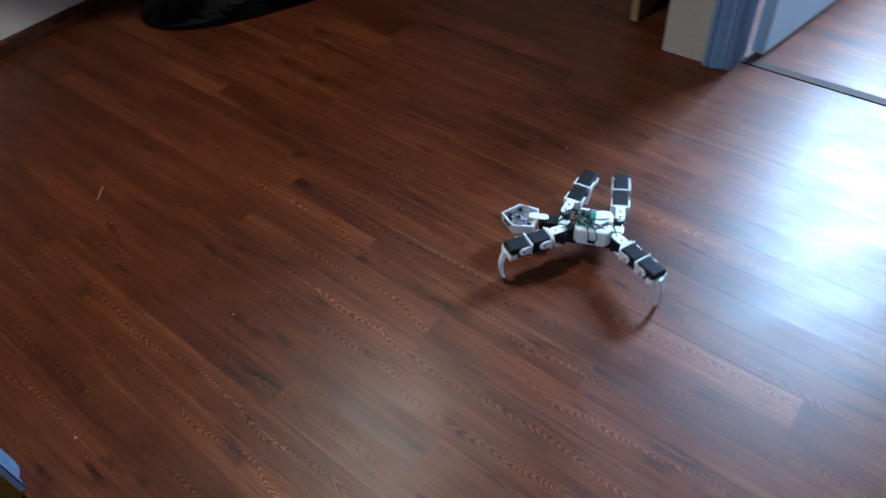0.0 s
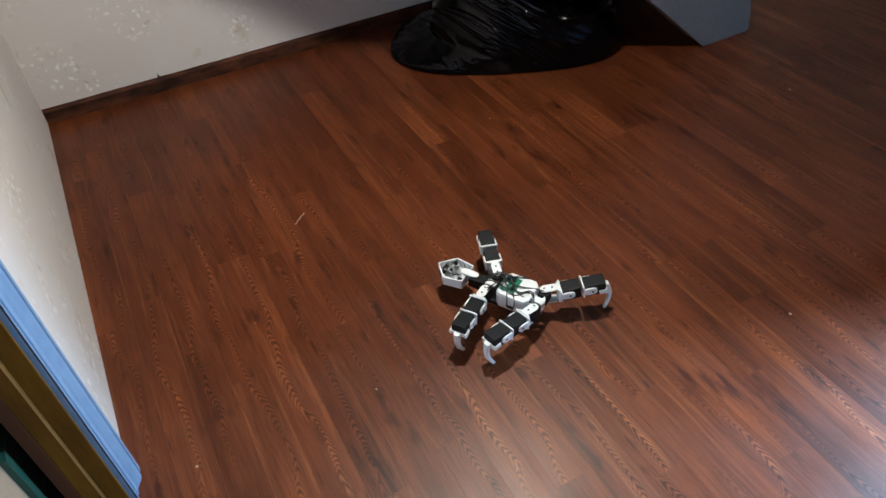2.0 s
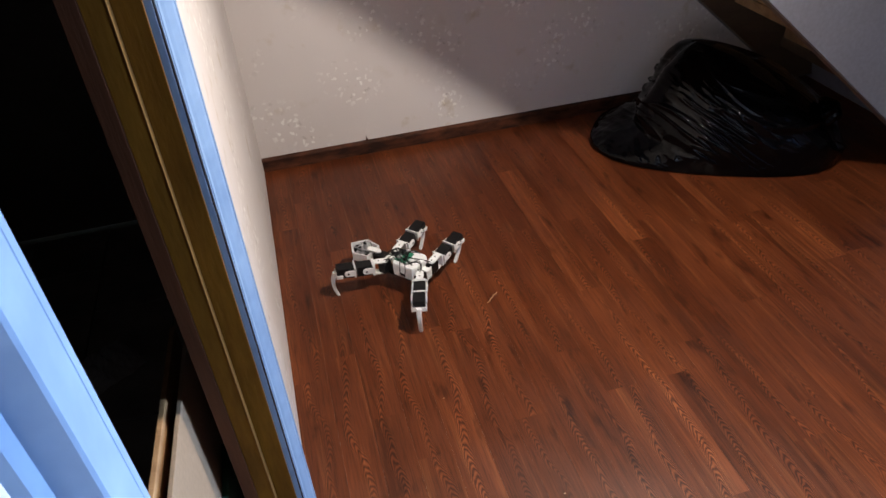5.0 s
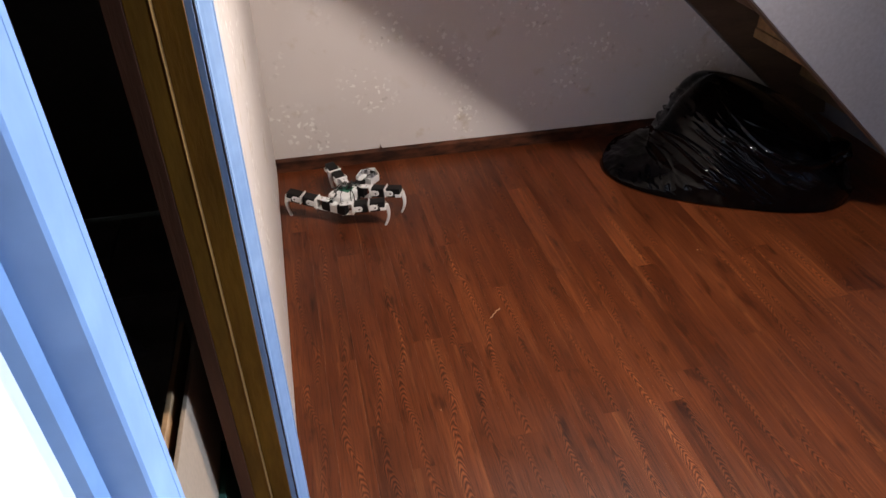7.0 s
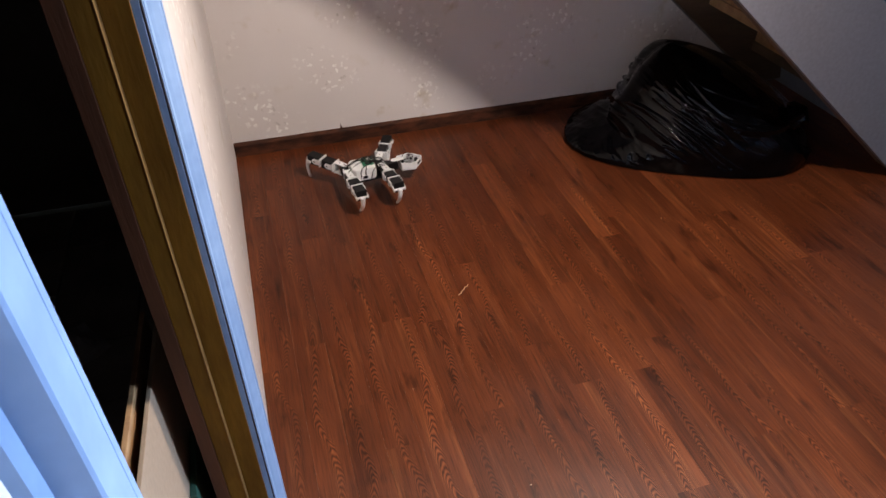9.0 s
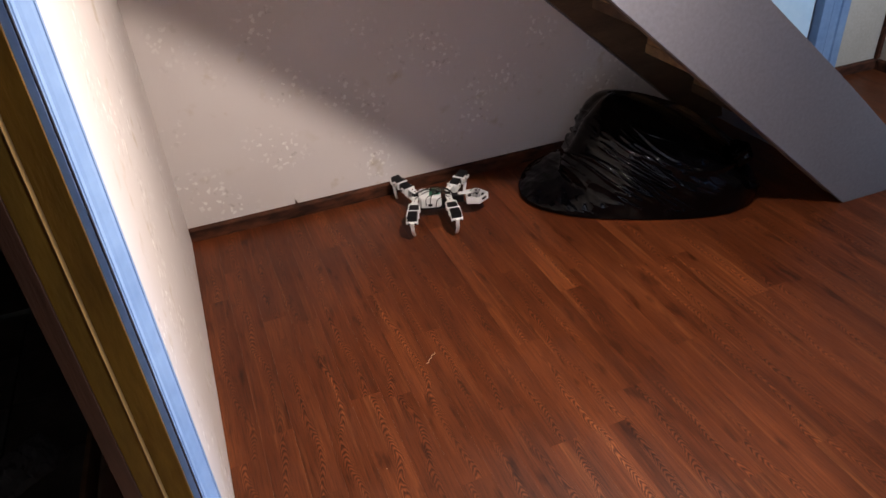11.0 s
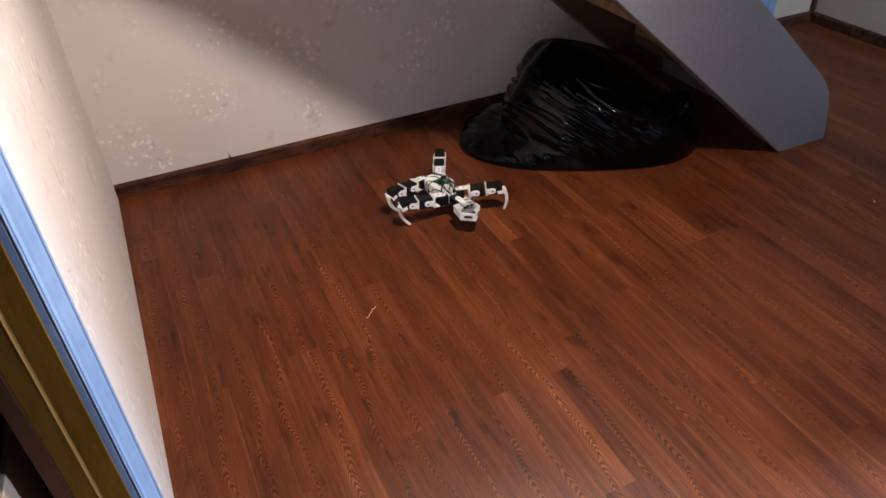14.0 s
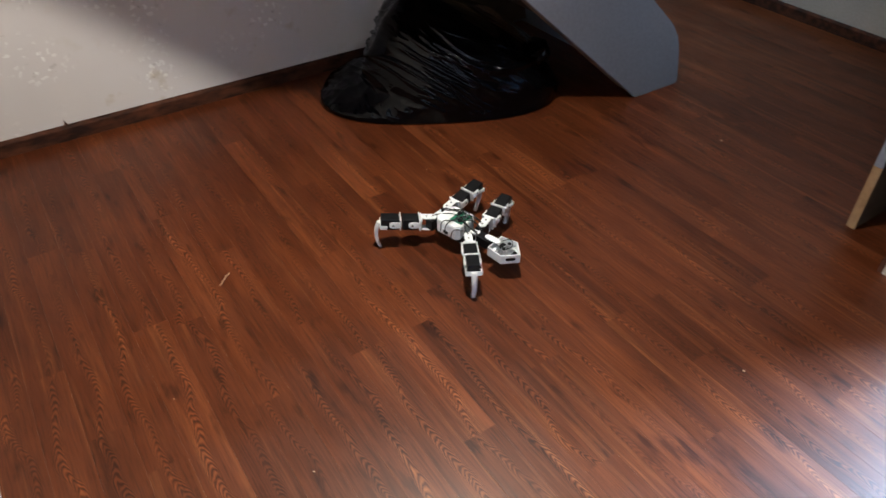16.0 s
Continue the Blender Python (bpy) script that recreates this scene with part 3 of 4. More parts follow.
thing("lint", bm, LINT, "pale scrap of lint on the floor", "lint")

# torn lip of wallpaper over the skirting
bm = bmesh.new()
prism(bm, [(0.353, 0.046), (0.362, 0.047), (0.357, 0.054), (0.354, 0.064)], "y", -0.006, -0.001)
thing("paper_scrap", bm, SKIRT, "small dark curl of torn wallpaper above the skirting", "scrap")


def crumb(x, y, r):
    bm = bmesh.new()
    bmesh.ops.create_icosphere(bm, subdivisions=1, radius=r)
    for v in bm.verts:
        v.co = Vector((v.co.x * random.uniform(0.7, 1.5), v.co.y * random.uniform(0.7, 1.3), v.co.z * 0.5 + r * 0.5))
    ob = thing("crumb", bm, LINT, "pale crumb lying on the laminate floor", "crumb", "crumbs on the floor")
    ob.location = (x, y, 0)


for x, y, r in CRUMBS:
    crumb(x, y, r)


# ---- closet floor: dusty tiles and a crumpled paper ----
def closet_tiles():
    bm = bmesh.new()
    box(bm, -0.098, 0.098, -0.098, 0.098, -0.0088, -0.001, 0.0012)
    me = done("tile", bm, FLOORTILE)
    for i in range(5):
        for k in range(11):
            ob = new("tile", me)
            ob.location = (-0.174 - 0.2005 * i, -0.28 - 0.2005 * k, -0.0004 * ((i * 3 + k * 5) % 4))
            ob.parent = CLOSET_FLOOR


closet_tiles()


def crumpled_paper():
    bm = bmesh.new()
    bmesh.ops.create_grid(bm, x_segments=18, y_segments=14, size=0.5)
    for v in bm.verts:
        p = Vector((v.co.x * 0.17, v.co.y * 0.13, 0))
        h = 0.030 * (1 - 2 * abs(v.co.x)) ** 0.5 * (1 - 2 * abs(v.co.y)) ** 0.5 if abs(v.co.x) < 0.5 and abs(v.co.y) < 0.5 else 0
        v.co = p + Vector((0.010 * noise.noise(p * 40), 0.010 * noise.noise(p * 36 + Vector((3, 1, 0))), 0.002 + h * (0.5 + abs(noise.noise(p * 30)))))
    bmesh.ops.solidify(bm, geom=bm.faces[:], thickness=0.0012)
    ob = thing("crumpled_paper", bm, PAPERWHITE, "crumpled grey paper bag on the closet floor tiles", "paper")
    ob.matrix_world = pose(-0.433, -0.81, 0.0, 0, 0, 35)


crumpled_paper()


# ---- walking robot ----
WHITE = worn("printed_white_plastic", (0.74, 0.75, 0.75), (0.82, 0.83, 0.83), 0.45, 30, 300, 0.15)
BLACK = worn("black_plastic", (0.0045, 0.0045, 0.0055), (0.008, 0.008, 0.009), 0.5, 40, 300, 0.1, spec=0.24)
PCB = worn("circuit_green", (0.010, 0.135, 0.07), (0.02, 0.175, 0.10), 0.35, 90, 400, 0.2)
RUBBER = mat("wire_rubber", (0.010, 0.012, 0.011), 0.5)
METAL = worn("dull_metal", (0.38, 0.38, 0.40), (0.55, 0.55, 0.57), 0.35, 90, 400, 0.3, 0.8)
RED = mat("red_wire", (0.45, 0.02, 0.015), 0.5)
HX, HY, HZ, LIFT = 0.055, 0.0283, 0.062, 6.0
LEGS = (("front_left", 1, 1), ("front_right", 1, -1), ("rear_left", -1, 1), ("rear_right", -1, -1))


def lozenge(x0, x1, half, n=7):
    """A plate outline with round ends."""
    a = [(x1 - half + half * math.cos(t), half * math.sin(t)) for t in (math.pi * (k / (n - 1) - 0.5) for k in range(n))]
    b = [(x0 + half + half * math.cos(t), half * math.sin(t)) for t in (math.pi * (k / (n - 1) + 0.5) for k in range(n))]
    return a + b


def cable(name, points, r, material, parent):
    data = bpy.data.curves.new(name, "CURVE")
    data.dimensions, data.bevel_depth, data.bevel_resolution = "3D", r, 2
    sp = data.splines.new("BEZIER")
    sp.bezier_points.add(len(points) - 1)
    for bp, p in zip(sp.bezier_points, points):
        bp.co = p
        bp.handle_left_type = bp.handle_right_type = "AUTO"
    data.materials.append(material)
    tmp = bpy.data.objects.new(name, data)
    me = bpy.data.meshes.new_from_object(tmp)
    bpy.data.objects.remove(tmp)
    ob = new(name, me)
    ob.parent = parent
    return ob


def servo(bm, x0, x1, half, z0, z1):
    """A servo case: lid seam, flange and rounded edges."""
    box(bm, x0, x1, -half, half, z0, z1, 0.0016)
    box(bm, x0 + 0.004, x1 - 0.004, -half - 0.0008, half + 0.0008, z0 + 0.006, z0 + 0.0072)
    box(bm, x0 - 0.0012, x0 + 0.002, -half * 0.7, half * 0.7, z0 + 0.009, z1 - 0.006)
    for y in (-half * 0.7, half * 0.7):
        for x in (x0 + 0.004, x1 - 0.004):
            rod(bm, (x, y, z1 - 0.0005), (x, y, z1 + 0.0005), 0.0014, n=8)


def bracket(bm, x0, reach, half, z0, z1):
    """A U of plate: a cross web and two round-ended arms along the servo's flanks."""
    box(bm, x0, x0 + 0.003, -half - 0.0028, half + 0.0028, z0, z1, 0.0008)
    mid, high = (z0 + z1) / 2, (z1 - z0) / 2 * 0.62
    for y in (-half - 0.0028, half):
        prism(bm, [(x0 + 0.001 + u, mid + v) for u, v in lozenge(-0.001, reach, high)], "y", y, y + 0.0028, 0.0005)
        rod(bm, (x0 + reach - high, y - 0.0008, mid), (x0 + reach - high, y + 0.0036, mid), 0.0035, n=12)


def make_leg(root, sx, sy):
    bm = bmesh.new()
    for z in (0.0145, -0.0185):
        prism(bm, lozenge(-0.0095, 0.030, 0.0095), "z", z, z + 0.0028, 0.0006)
    box(bm, 0.0265, 0.030, -0.0135, 0.0135, -0.0185, 0.0172, 0.0008)
    rod(bm, (0, 0, 0.017), (0, 0, 0.0185), 0.0055, n=16)
    leg = part("leg", bm, WHITE, root, "jointed leg of white brackets and black servos")
    leg.matrix_local = pose(sx * HX, sy * HY, HZ, 0, -LIFT, 45 * sy if sx > 0 else 135 * sy)
    for x, z in ((0, 0.0187), (0.016, 0.0175)):
        bm = bmesh.new()
        rod(bm, (x, 0, z - 0.001), (x, 0, z + 0.0004), 0.0021, n=10)
        part("screw", bm, BLACK, leg, "dark screw head")
    for x0, x1 in ((0.0345, 0.0725), (0.0815, 0.1245)):
        bm = bmesh.new()
        servo(bm, x0, x1, 0.0148, -0.0135, 0.0150)
        part("servo", bm, BLACK, leg, "black servo motor case")
    for x0, reach in ((0.0305, 0.028), (0.0765, 0.028)):
        bm = bmesh.new()
        bracket(bm, x0, reach, 0.0162, -0.012, 0.0160)
        part("bracket", bm, WHITE, leg, "white printed U bracket")
        for y in (-0.0202, 0.0184):
            bm = bmesh.new()
            rod(bm, (x0 + reach - 0.0087, y, 0.002), (x0 + reach - 0.0087, y + 0.0018, 0.002), 0.0026, n=10)
            part("screw", bm, BLACK, leg, "dark screw head")
    # curved shin with a fork at its head
    bm = bmesh.new()
    n = 12
    rows = []
    for k in range(n + 1):
        f = k / n
        x, z = 0.006 + 0.006 * math.sin(math.pi * f) - 0.011 * f * f, 0.004 - 0.073 * f
        w, d = 0.0062 - 0.0022 * f, 0.0058 - 0.0022 * f
        rows.append([bm.verts.new((x + u * d, v * w, z)) for u, v in ((1, 0.6), (0.6, 1), (-0.6, 1), (-1, 0.6), (-1, -0.6), (-0.6, -1), (0.6, -1), (1, -0.6))])
    for a, b in zip(rows, rows[1:]):
        for k in range(8):
            bm.faces.new((a[k], a[(k + 1) % 8], b[(k + 1) % 8], b[k]))
    bm.faces.new(rows[0])
    bm.faces.new(list(reversed(rows[-1])))
    box(bm, 0.0015, 0.0045, -0.0185, 0.0185, -0.007, 0.004, 0.0008)
    for y in (-0.0185, 0.0160):
        prism(bm, [(u, v) for u, v in ((-0.012, -0.006), (0.004, -0.007), (0.004, 0.003), (-0.012, 0.004))], "y", y, y + 0.0025, 0.0006)
    foot = part("shin", bm, WHITE, leg, "curved white shin that ends in a bare tip", smooth=False)
    foot.matrix_local = pose(0.1215, 0, -0.0045, 0, LIFT, 0)
    return leg, foot


def robot():
    root = tagged(new("quadruped_robot"), "four-legged walking robot of white printed plastic and black servos", "robot")
    bm = bmesh.new()
    prism(bm, [(-0.043, -0.024), (-0.034, -0.034), (0.022, -0.034), (0.030, -0.025), (0.030, 0.025), (0.022, 0.034), (-0.034, 0.034), (-0.043, 0.024)], "z", 0.0465, 0.0870, 0.007)
    box(bm, -0.020, 0.006, -0.0348, 0.0348, 0.0525, 0.066, 0.0012)
    shell = part("body_shell", bm, WHITE, root, "white box-shaped body shell with a raised lid")
    for sy in (1, -1):
        bm = bmesh.new()
        box(bm, -0.014, 0.000, *sorted((sy * 0.0345, sy * 0.0355)), 0.055, 0.063)
        part("slot", bm, BLACK, shell, "dark slot")
    bm = bmesh.new()
    box(bm, -0.05, 0.05, -0.024, 0.024, 0.036, 0.046, 0.002)
    part("chassis_plate", bm, BLACK, root, "black chassis under the shell")
    bm = bmesh.new()
    box(bm, -0.008, 0.026, -0.019, 0.022, 0.0838, 0.0856, 0.0003)
    pcb = part("circuit_board", bm, PCB, root, "small green circuit board")
    pcb.location.z = 0.0038
    for sides in ((0.002, 0.010, -0.012, -0.004, 0.0856, 0.0885), (0.012, 0.021, 0.004, 0.016, 0.0856, 0.090), (-0.004, 0.002, 0.004, 0.016, 0.0856, 0.092), (0.014, 0.020, -0.016, -0.004, 0.0856, 0.094)):
        bm = bmesh.new()
        box(bm, *sides, 0.0004)
        part("chip", bm, BLACK if sides[0] != 0.012 else METAL, pcb)
    for sx in (1, -1):
        bm = bmesh.new()
        box(bm, *sorted((sx * 0.043, sx * 0.066)), -0.008, 0.008, 0.068, 0.0715, 0.001)
        box(bm, *sorted((sx * 0.060, sx * 0.0635)), -0.0125, 0.0125, 0.044, 0.074, 0.001)
        part("end_bracket", bm, WHITE, root, "white bracket between the hip servos")
        for sy in (1, -1):
            bm = bmesh.new()
            box(bm, sx * HX - 0.0105, sx * HX + 0.0105, *sorted((sy * 0.013, sy * 0.0405)), 0.046, 0.0735, 0.0014)
            rod(bm, (sx * HX, sy * HY, 0.072), (sx * HX, sy * HY, 0.0765), 0.006, n=14)
            part("hip_servo", bm, BLACK, root, "black hip servo")
    # neck and head
    bm = bmesh.new()
    box(bm, 0.066, 0.104, -0.012, 0.012, 0.047, 0.072, 0.0014)
    part("neck_servo", bm, BLACK, root, "black neck servo")
    bm = bmesh.new()
    prism(bm, [(0.085 + u, v) for u, v in lozenge(-0.0, 0.042, 0.008)], "z", 0.074, 0.0768, 0.0006)
    part("neck_arm", bm, WHITE, root, "white round-ended neck arm")
    tray = [(0.111, -0.027), (0.111, 0.027), (0.154, 0.033), (0.185, 0.0), (0.154, -0.033)]
    inner = [(0.1135, -0.0245), (0.1135, 0.0245), (0.1525, 0.0300), (0.1812, 0.0), (0.1525, -0.0300)]
    bm = bmesh.new()
    def ring(pts, z):
        return [bm.verts.new((x, y, z)) for x, y in pts]
    shrunk = [(0.145 + (x - 0.145) * 0.94, y * 0.94) for x, y in tray]
    loops = [ring(shrunk, 0.046), ring(tray, 0.049), ring(tray, 0.071), ring(inner, 0.071), ring(inner, 0.050)]
    for a, b in zip(loops, loops[1:]):
        for k in range(5):
            bm.faces.new((a[k], a[(k + 1) % 5], b[(k + 1) % 5], b[k]))
    bm.faces.new(loops[0])
    bm.faces.new(loops[-1])
    head = part("head", bm, WHITE, root, "open pentagonal white head tray with dark slots")
    for sy in (1, -1):
        p, q = Vector((0.154, sy * 0.033, 0)), Vector((0.185, 0, 0))
        u = (q - p).normalized()
        nrm = Vector((u.y, -u.x, 0))
        nrm = nrm if nrm.x > 0 else -nrm
        c = (p + q) / 2
        bm = bmesh.new()
        prism(bm, lozenge(-0.0115, 0.0115, 0.0035), "z", -0.0012, 0.0012)
        slot = part("slot", bm, BLACK, head, "dark rounded slot")
        m = Matrix((u.to_4d(), Vector((0, 0, 1, 0)), nrm.to_4d(), (0, 0, 0, 1))).transposed()
        m.col[0][3] = m.col[1][3] = m.col[2][3] = 0
        slot.matrix_local = Matrix.Translation((c.x, c.y, 0.060)) @ m
    bm = bmesh.new()
    box(bm, 0.130, 0.160, -0.016, 0.016, 0.0505, 0.060, 0.001)
    rod(bm, (0.146, -0.012, 0.056), (0.146, -0.012, 0.074), 0.006)
    rod(bm, (0.146, 0.010, 0.056), (0.146, 0.010, 0.076), 0.0075)
    rod(bm, (0.130, -0.004, 0.056), (0.160, 0.014, 0.0755), 0.0022)
    part("sensor", bm, METAL, head, "grey sensor assembly in the head")
    for x, y, r in ((0.146, -0.012, 0.0042), (0.146, 0.010, 0.0052)):
        bm = bmesh.new()
        rod(bm, (x, y, 0.0735), (x, y, 0.0772), r, r * 0.8, n=14)
        part("lens", bm, BLACK, head, "dark sensor lens")
    for sides in ((0.119, 0.127, -0.019, -0.008, 0.0505, 0.064), (0.120, 0.129, 0.008, 0.021, 0.0505, 0.061), (0.163, 0.171, -0.008, 0.007, 0.0505, 0.066)):
        bm = bmesh.new()
        box(bm, *sides, 0.0008)
        part("connector", bm, BLACK if sides[0] > 0.1195 else WHITE, head, "small plug in the head")
    for k, pts in enumerate((((0.124, 0.012, 0.072), (0.14, 0.022, 0.078), (0.156, 0.006, 0.077), (0.15, -0.012, 0.074)), ((0.12, -0.008, 0.074), (0.135, -0.018, 0.081), (0.155, -0.006, 0.078)))):
        cable("wire", pts, 0.0009, RUBBER, head)
    for pts in (((0.07, 0.004, 0.074), (0.045, 0.010, 0.085), (0.025, 0.006, 0.084), (0.0, 0.014, 0.087), (-0.025, 0.020, 0.084), (-0.046, 0.018, 0.078)),
                ((0.07, -0.006, 0.074), (0.05, -0.014, 0.083), (0.03, -0.008, 0.086), (0.005, -0.020, 0.086), (-0.018, -0.030, 0.080), (-0.02, -0.0345, 0.06)),
                ((0.058, 0.022, 0.077), (0.036, 0.024, 0.083), (0.020, 0.010, 0.086), (0.002, 0.030, 0.081), (0.0, 0.0345, 0.06)),
                ((0.058, -0.022, 0.077), (0.040, -0.022, 0.082), (0.022, -0.004, 0.087), (-0.012, 0.0, 0.0865), (-0.04, -0.012, 0.081), (-0.058, -0.02, 0.077)),
                ((0.05, 0.0, 0.076), (0.028, 0.016, 0.09), (-0.01, 0.026, 0.085), (-0.038, 0.005, 0.0835), (-0.055, 0.022, 0.077)),
                ((0.036, -0.02, 0.077), (0.02, -0.0315, 0.079), (0.012, -0.0345, 0.06), (0.01, -0.03, 0.045)),
                ((0.068, 0.012, 0.072), (0.048, 0.002, 0.092), (0.020, -0.012, 0.094), (0.002, 0.002, 0.089)),
                ((0.062, 0.0, 0.073), (0.040, -0.016, 0.090), (0.016, 0.010, 0.092), (-0.004, 0.022, 0.088), (-0.016, 0.0325, 0.078), (-0.012, 0.034, 0.055)),
                ((0.050, 0.030, 0.076), (0.034, 0.018, 0.092), (0.014, 0.000, 0.091), (0.004, -0.014, 0.088)),
                ((0.045, -0.026, 0.077), (0.032, -0.012, 0.090), (0.010, -0.016, 0.091), (-0.004, -0.032, 0.080), (-0.006, -0.0345, 0.055)),
                ((-0.05, 0.012, 0.077), (-0.040, 0.004, 0.088), (-0.018, 0.014, 0.0855), (0.000, 0.010, 0.089))):
        cable("wire", [(x, y * 1.1 if z < 0.082 else y, z + (0.004 if z > 0.079 else 0.0)) for x, y, z in pts], 0.0012, RUBBER, root)
    cable("wire", ((-0.042, 0.012, 0.05), (-0.048, 0.020, 0.040), (-0.040, 0.026, 0.034), (-0.03, 0.02, 0.038)), 0.0013, RED, root)
    return root, [make_leg(root, sx, sy) for _, sx, sy in LEGS]


ROBOT_ROOT, ROBOT_LEGS = robot()
ROBOT = [
    (0, 1.028, -1.919, 113, (40, -106, 135, -85), (0.132, 0.112, 0.132, 0.112)),
    (0.5, 0.977, -1.799, 114, (69, -60, 90, -124), (0.098, 0.112, 0.115, 0.132)),
    (1, 0.920, -1.672, 118, (59, -69, 102, -114), (0.112, 0.112, 0.112, 0.106)),
    (1.5, 0.864, -1.536, 112, (50, -79, 121, -101), (0.13, 0.109, 0.131, 0.104)),
    (2, 0.801, -1.408, 121, (93, -49, 72, -143), (0.106, 0.112, 0.112, 0.132)),
    (2.5, 0.727, -1.297, 120, (50, -97, 124, -83), (0.125, 0.114, 0.126, 0.112)),
    (3, 0.660, -1.193, 123, (64, -58, 101, -121), (0.098, 0.112, 0.114, 0.117)),
    (3.5, 0.567, -1.053, 130, (68, -59, 101, -128), (0.107, 0.112, 0.109, 0.111)),
    (4, 0.478, -0.946, 128, (43, -93, 124, -89), (0.13, 0.114, 0.123, 0.098)),
    (4.5, 0.385, -0.840, 137, (98, -58, 69, -146), (0.092, 0.112, 0.107, 0.13)),
    (5, 0.33, -0.74, 133, (48, -88, 122, -92), (0.128, 0.11, 0.126, 0.1)),
    (5.5, 0.285, -0.635, 122, (66, -60, 100, -122), (0.105, 0.115, 0.11, 0.115)),
    (6, 0.245, -0.53, 104, (95, -52, 74, -140), (0.1, 0.112, 0.11, 0.13)),
    (6.5, 0.213, -0.42, 78, (50, -90, 120, -88), (0.128, 0.11, 0.126, 0.105)),
    (7, 0.198, -0.317, 52, (57, -77, 99, -63), (0.112, 0.124, 0.124, 0.123)),
    (7.5, 0.208, -0.332, 22, (62, -42, 124, -121), (0.112, 0.11, 0.105, 0.099)),
    (8, 0.233, -0.314, -11, (91, -74, 129, -97), (0.112, 0.111, 0.132, 0.092)),
    (8.5, 0.284, -0.315, 7, (75, -47, 104, -118), (0.112, 0.12, 0.112, 0.108)),
    (9, 0.373, -0.317, 6, (58, -88, 131, -89), (0.112, 0.094, 0.132, 0.092)),
    (9.5, 0.493, -0.303, 7, (79, -43, 88, -135), (0.112, 0.123, 0.112, 0.119)),
    (10, 0.618, -0.265, 13, (59, -77, 115, -102), (0.112, 0.092, 0.123, 0.093)),
    (10.5, 0.70, -0.235, 2, (88, -48, 92, -132), (0.112, 0.124, 0.112, 0.118)),
    (11, 0.765, -0.212, -18, (60, -82, 122, -96), (0.112, 0.098, 0.124, 0.095)),
    (11.5, 0.805, -0.200, -44, (92, -52, 92, -128), (0.112, 0.122, 0.11, 0.118)),
    (12, 0.822, -0.198, -70, (60, -90, 136, -90), (0.13, 0.098, 0.118, 0.1)),
    (12.5, 0.825, -0.218, -85, (68, -69, 127, -125), (0.111, 0.092, 0.11, 0.103)),
    (13, 0.825, -0.297, -88, (88, -70, 128, -115), (0.112, 0.104, 0.119, 0.102)),
    (13.5, 0.838, -0.383, -80, (92, -52, 91, -130), (0.109, 0.129, 0.114, 0.116)),
    (14, 0.866, -0.513, -83, (60, -101, 146, -80), (0.132, 0.1, 0.112, 0.094)),
    (14.5, 0.899, -0.616, -80, (98, -46, 92, -123), (0.118, 0.132, 0.097, 0.12)),
    (15, 0.948, -0.775, -73, (69, -61, 110, -117), (0.108, 0.092, 0.105, 0.109)),
    (15.5, 1.004, -0.916, -83, (56, -79, 138, -91), (0.131, 0.092, 0.112, 0.11)),
    (16, 1.032, -1.055, -74, (99, -45, 90, -132), (0.123, 0.127, 0.112, 0.129)),
]


def shin_turn(reach):
    """Degrees by which a shin swings so that its tip stands that far out."""
    return LIFT - math.degrees(math.asin(max(-0.5, min(0.5, (reach - 0.116) / 0.072))))


def motions():
    walk(ROBOT_ROOT, [(t, pose(x, y, 0, 0, 0, h)) for t, x, y, h, _, _ in ROBOT])
    for k, (leg, shin) in enumerate(ROBOT_LEGS):
        _, sx, sy = LEGS[k]
        walk(leg, [(t, pose(sx * HX, sy * HY, HZ, 0, -LIFT, yaws[k])) for t, x, y, h, yaws, _ in ROBOT])
        walk(shin, [(t, pose(0.1215, 0, -0.0045, 0, shin_turn(out[k]), 0)) for t, x, y, h, _, out in ROBOT])


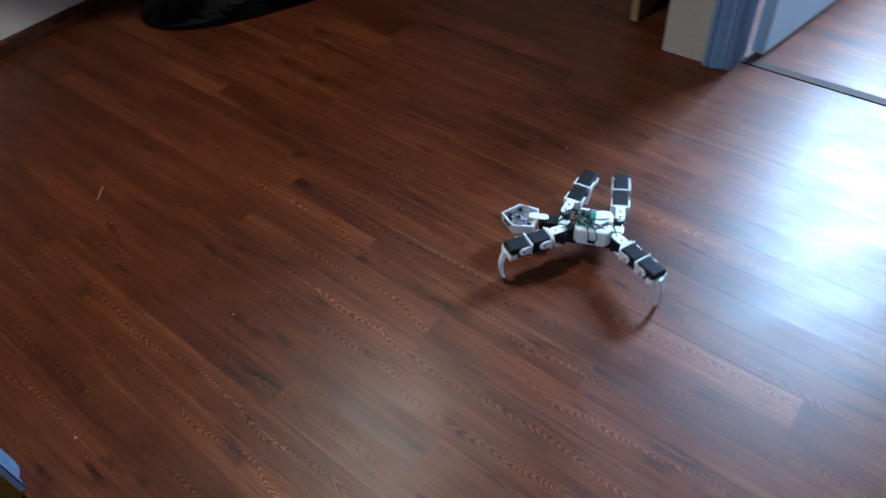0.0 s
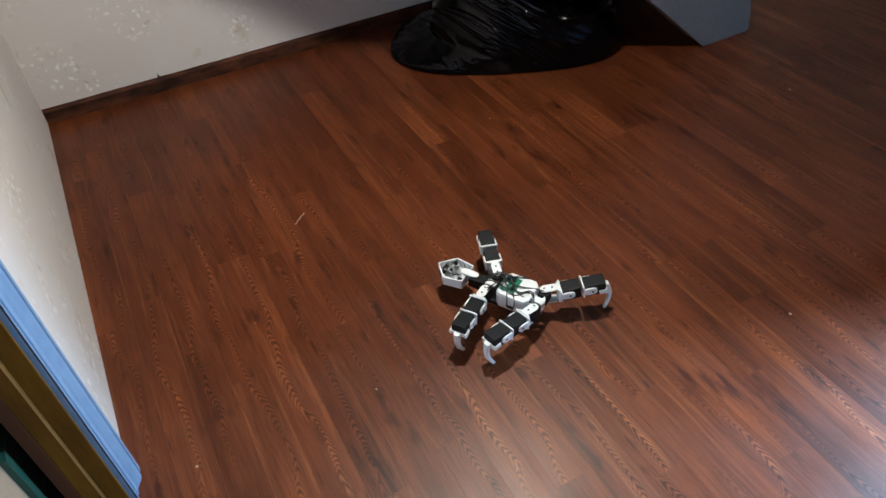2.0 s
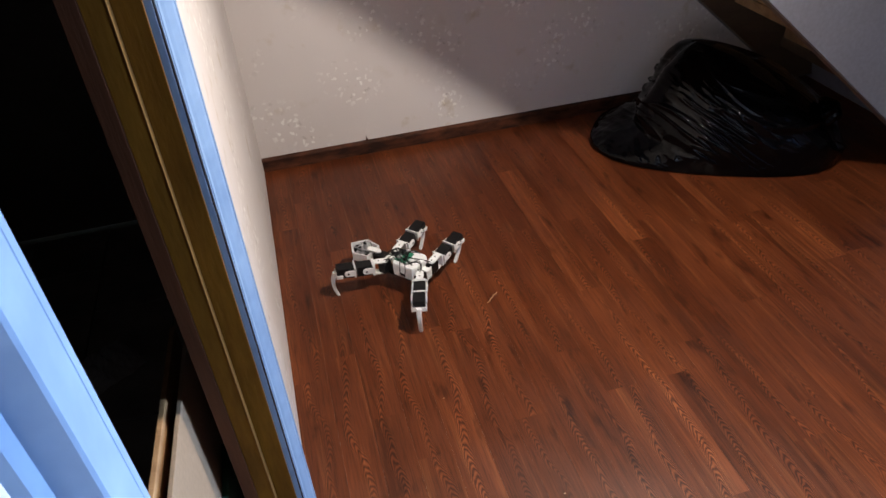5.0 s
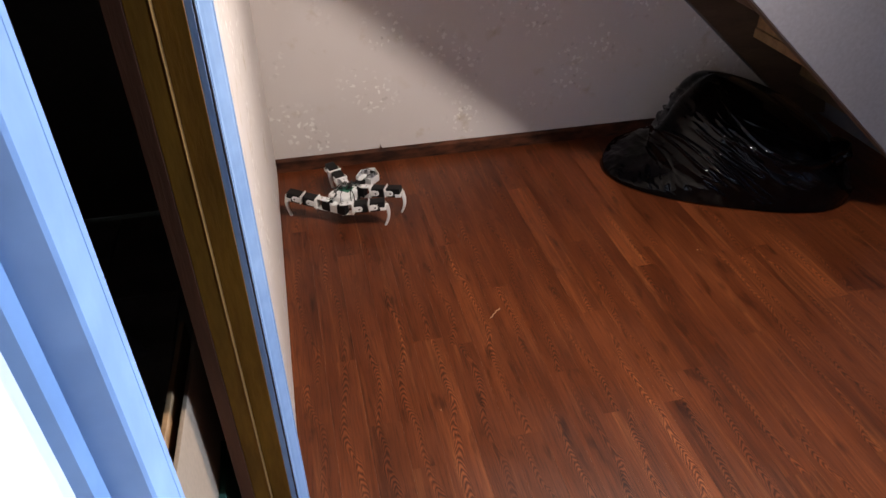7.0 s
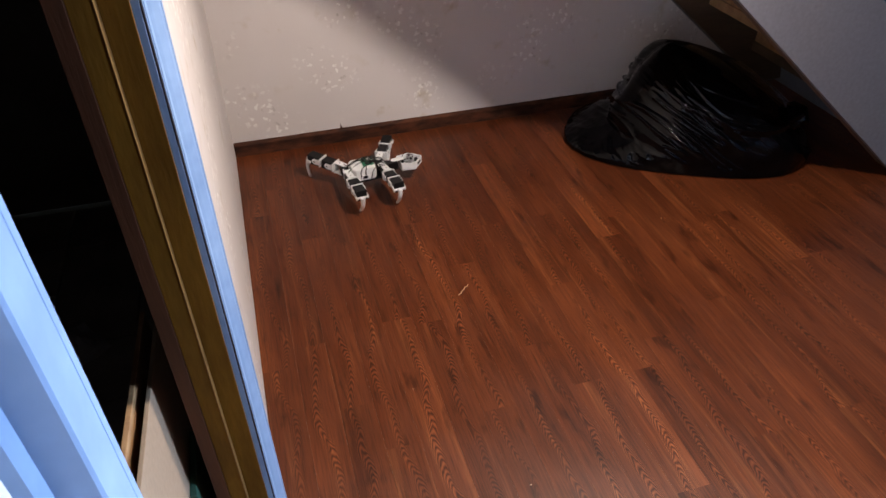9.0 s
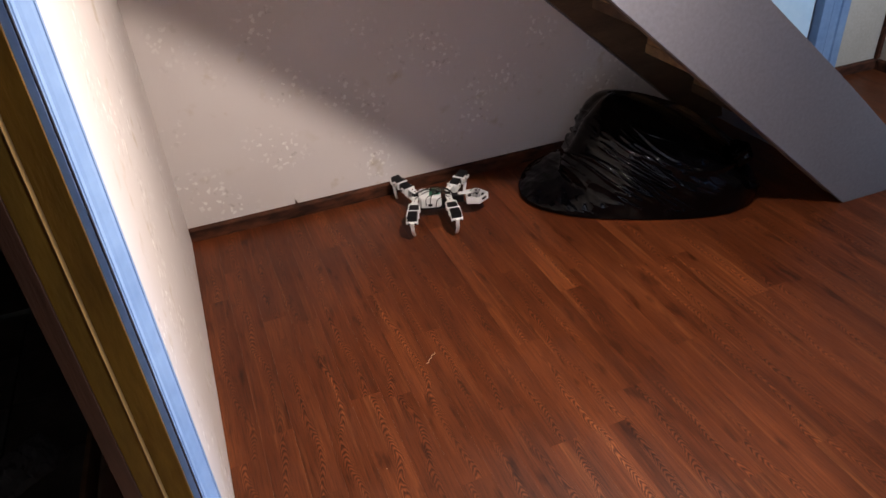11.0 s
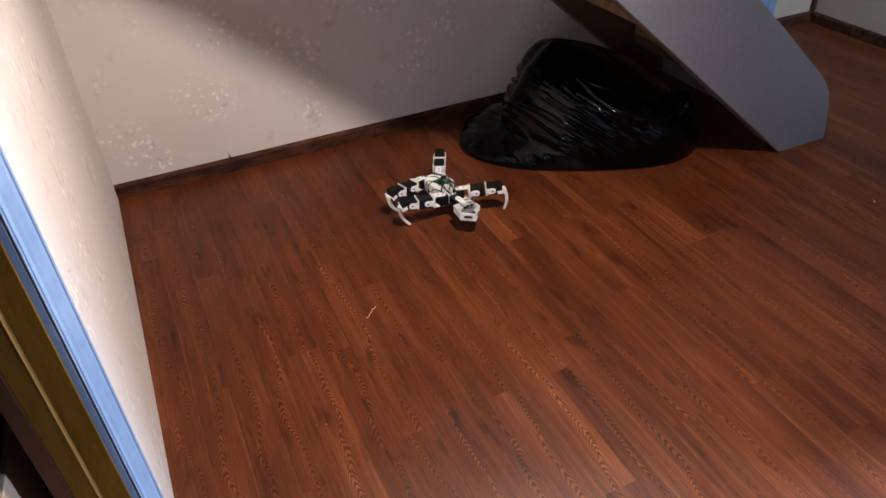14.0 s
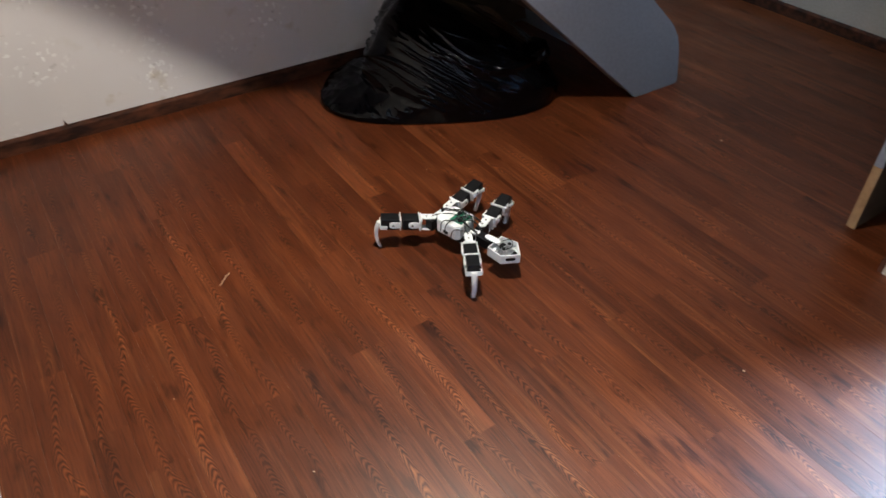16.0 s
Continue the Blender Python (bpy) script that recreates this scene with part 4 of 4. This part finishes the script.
# ---- floor strips ----
def floor_strips():
    rnd = random.Random(5)
    wide, start = 0.0716, 0.0045
    cuts = {1: -0.944, 4: -0.917, 3: -1.277, 15: -1.074, 8: -1.79, 5: -1.648, 6: -1.243, 13: -1.461}
    meshes = {}
    def strip(x0, y0, y1, w):
        key = (round(y1 - y0, 3), round(w, 4))
        if key not in meshes:
            bm = bmesh.new()
            h, l, e = w / 2 - 0.00005, (y1 - y0) / 2 - 0.00002, 0.00008
            lo = [bm.verts.new(p) for p in ((-h, -l, -0.011), (h, -l, -0.011), (h, l, -0.011), (-h, l, -0.011))]
            mid = [bm.verts.new(p) for p in ((-h, -l, -e), (h, -l, -e), (h, l, -e), (-h, l, -e))]
            top = [bm.verts.new(p) for p in ((-h + e, -l, 0), (h - e, -l, 0), (h - e, l, 0), (-h + e, l, 0))]
            for a, b in ((lo, mid), (mid, top)):
                for i in range(4):
                    bm.faces.new((a[i], a[(i + 1) % 4], b[(i + 1) % 4], b[i]))
            bm.faces.new(top)
            meshes[key] = done("strip", bm, LAMINATE)
        ob = new("strip", meshes[key])
        ob.location = (x0 + w / 2, (y0 + y1) / 2, 0)
        ob.parent = FLOOR
    col = 0
    x = start
    while x < 3.27:
        south, north = -3.6, (0.0 if x < 2.22 else 0.078)
        if x > 1.87:
            lengths = (1.0, 1.1, 1.2)
        else:
            lengths = (0.55, 0.62, 0.7, 0.85)
        if x > 2.97:
            north = -1.77
        edges = [south]
        first = cuts.get(col)
        y = first if first is not None else south + rnd.choice((0.2, 0.35, 0.5, 0.65))
        if first is not None:
            while y - 0.7 > south:
                y = round(y - 0.7, 3)
            while y < north - 0.08:
                edges.append(y)
                y = round(y + 0.7, 3)
        else:
            while y < north - 0.12:
                edges.append(round(y, 2))
                y += rnd.choice(lengths)
        edges.append(north)
        for a, b in zip(edges, edges[1:]):
            strip(x if col else 0.0006, a, b, min(wide, 3.3 - x) if col else wide + 0.0039)
        col += 1
        x = start + wide * col


floor_strips()
motions()
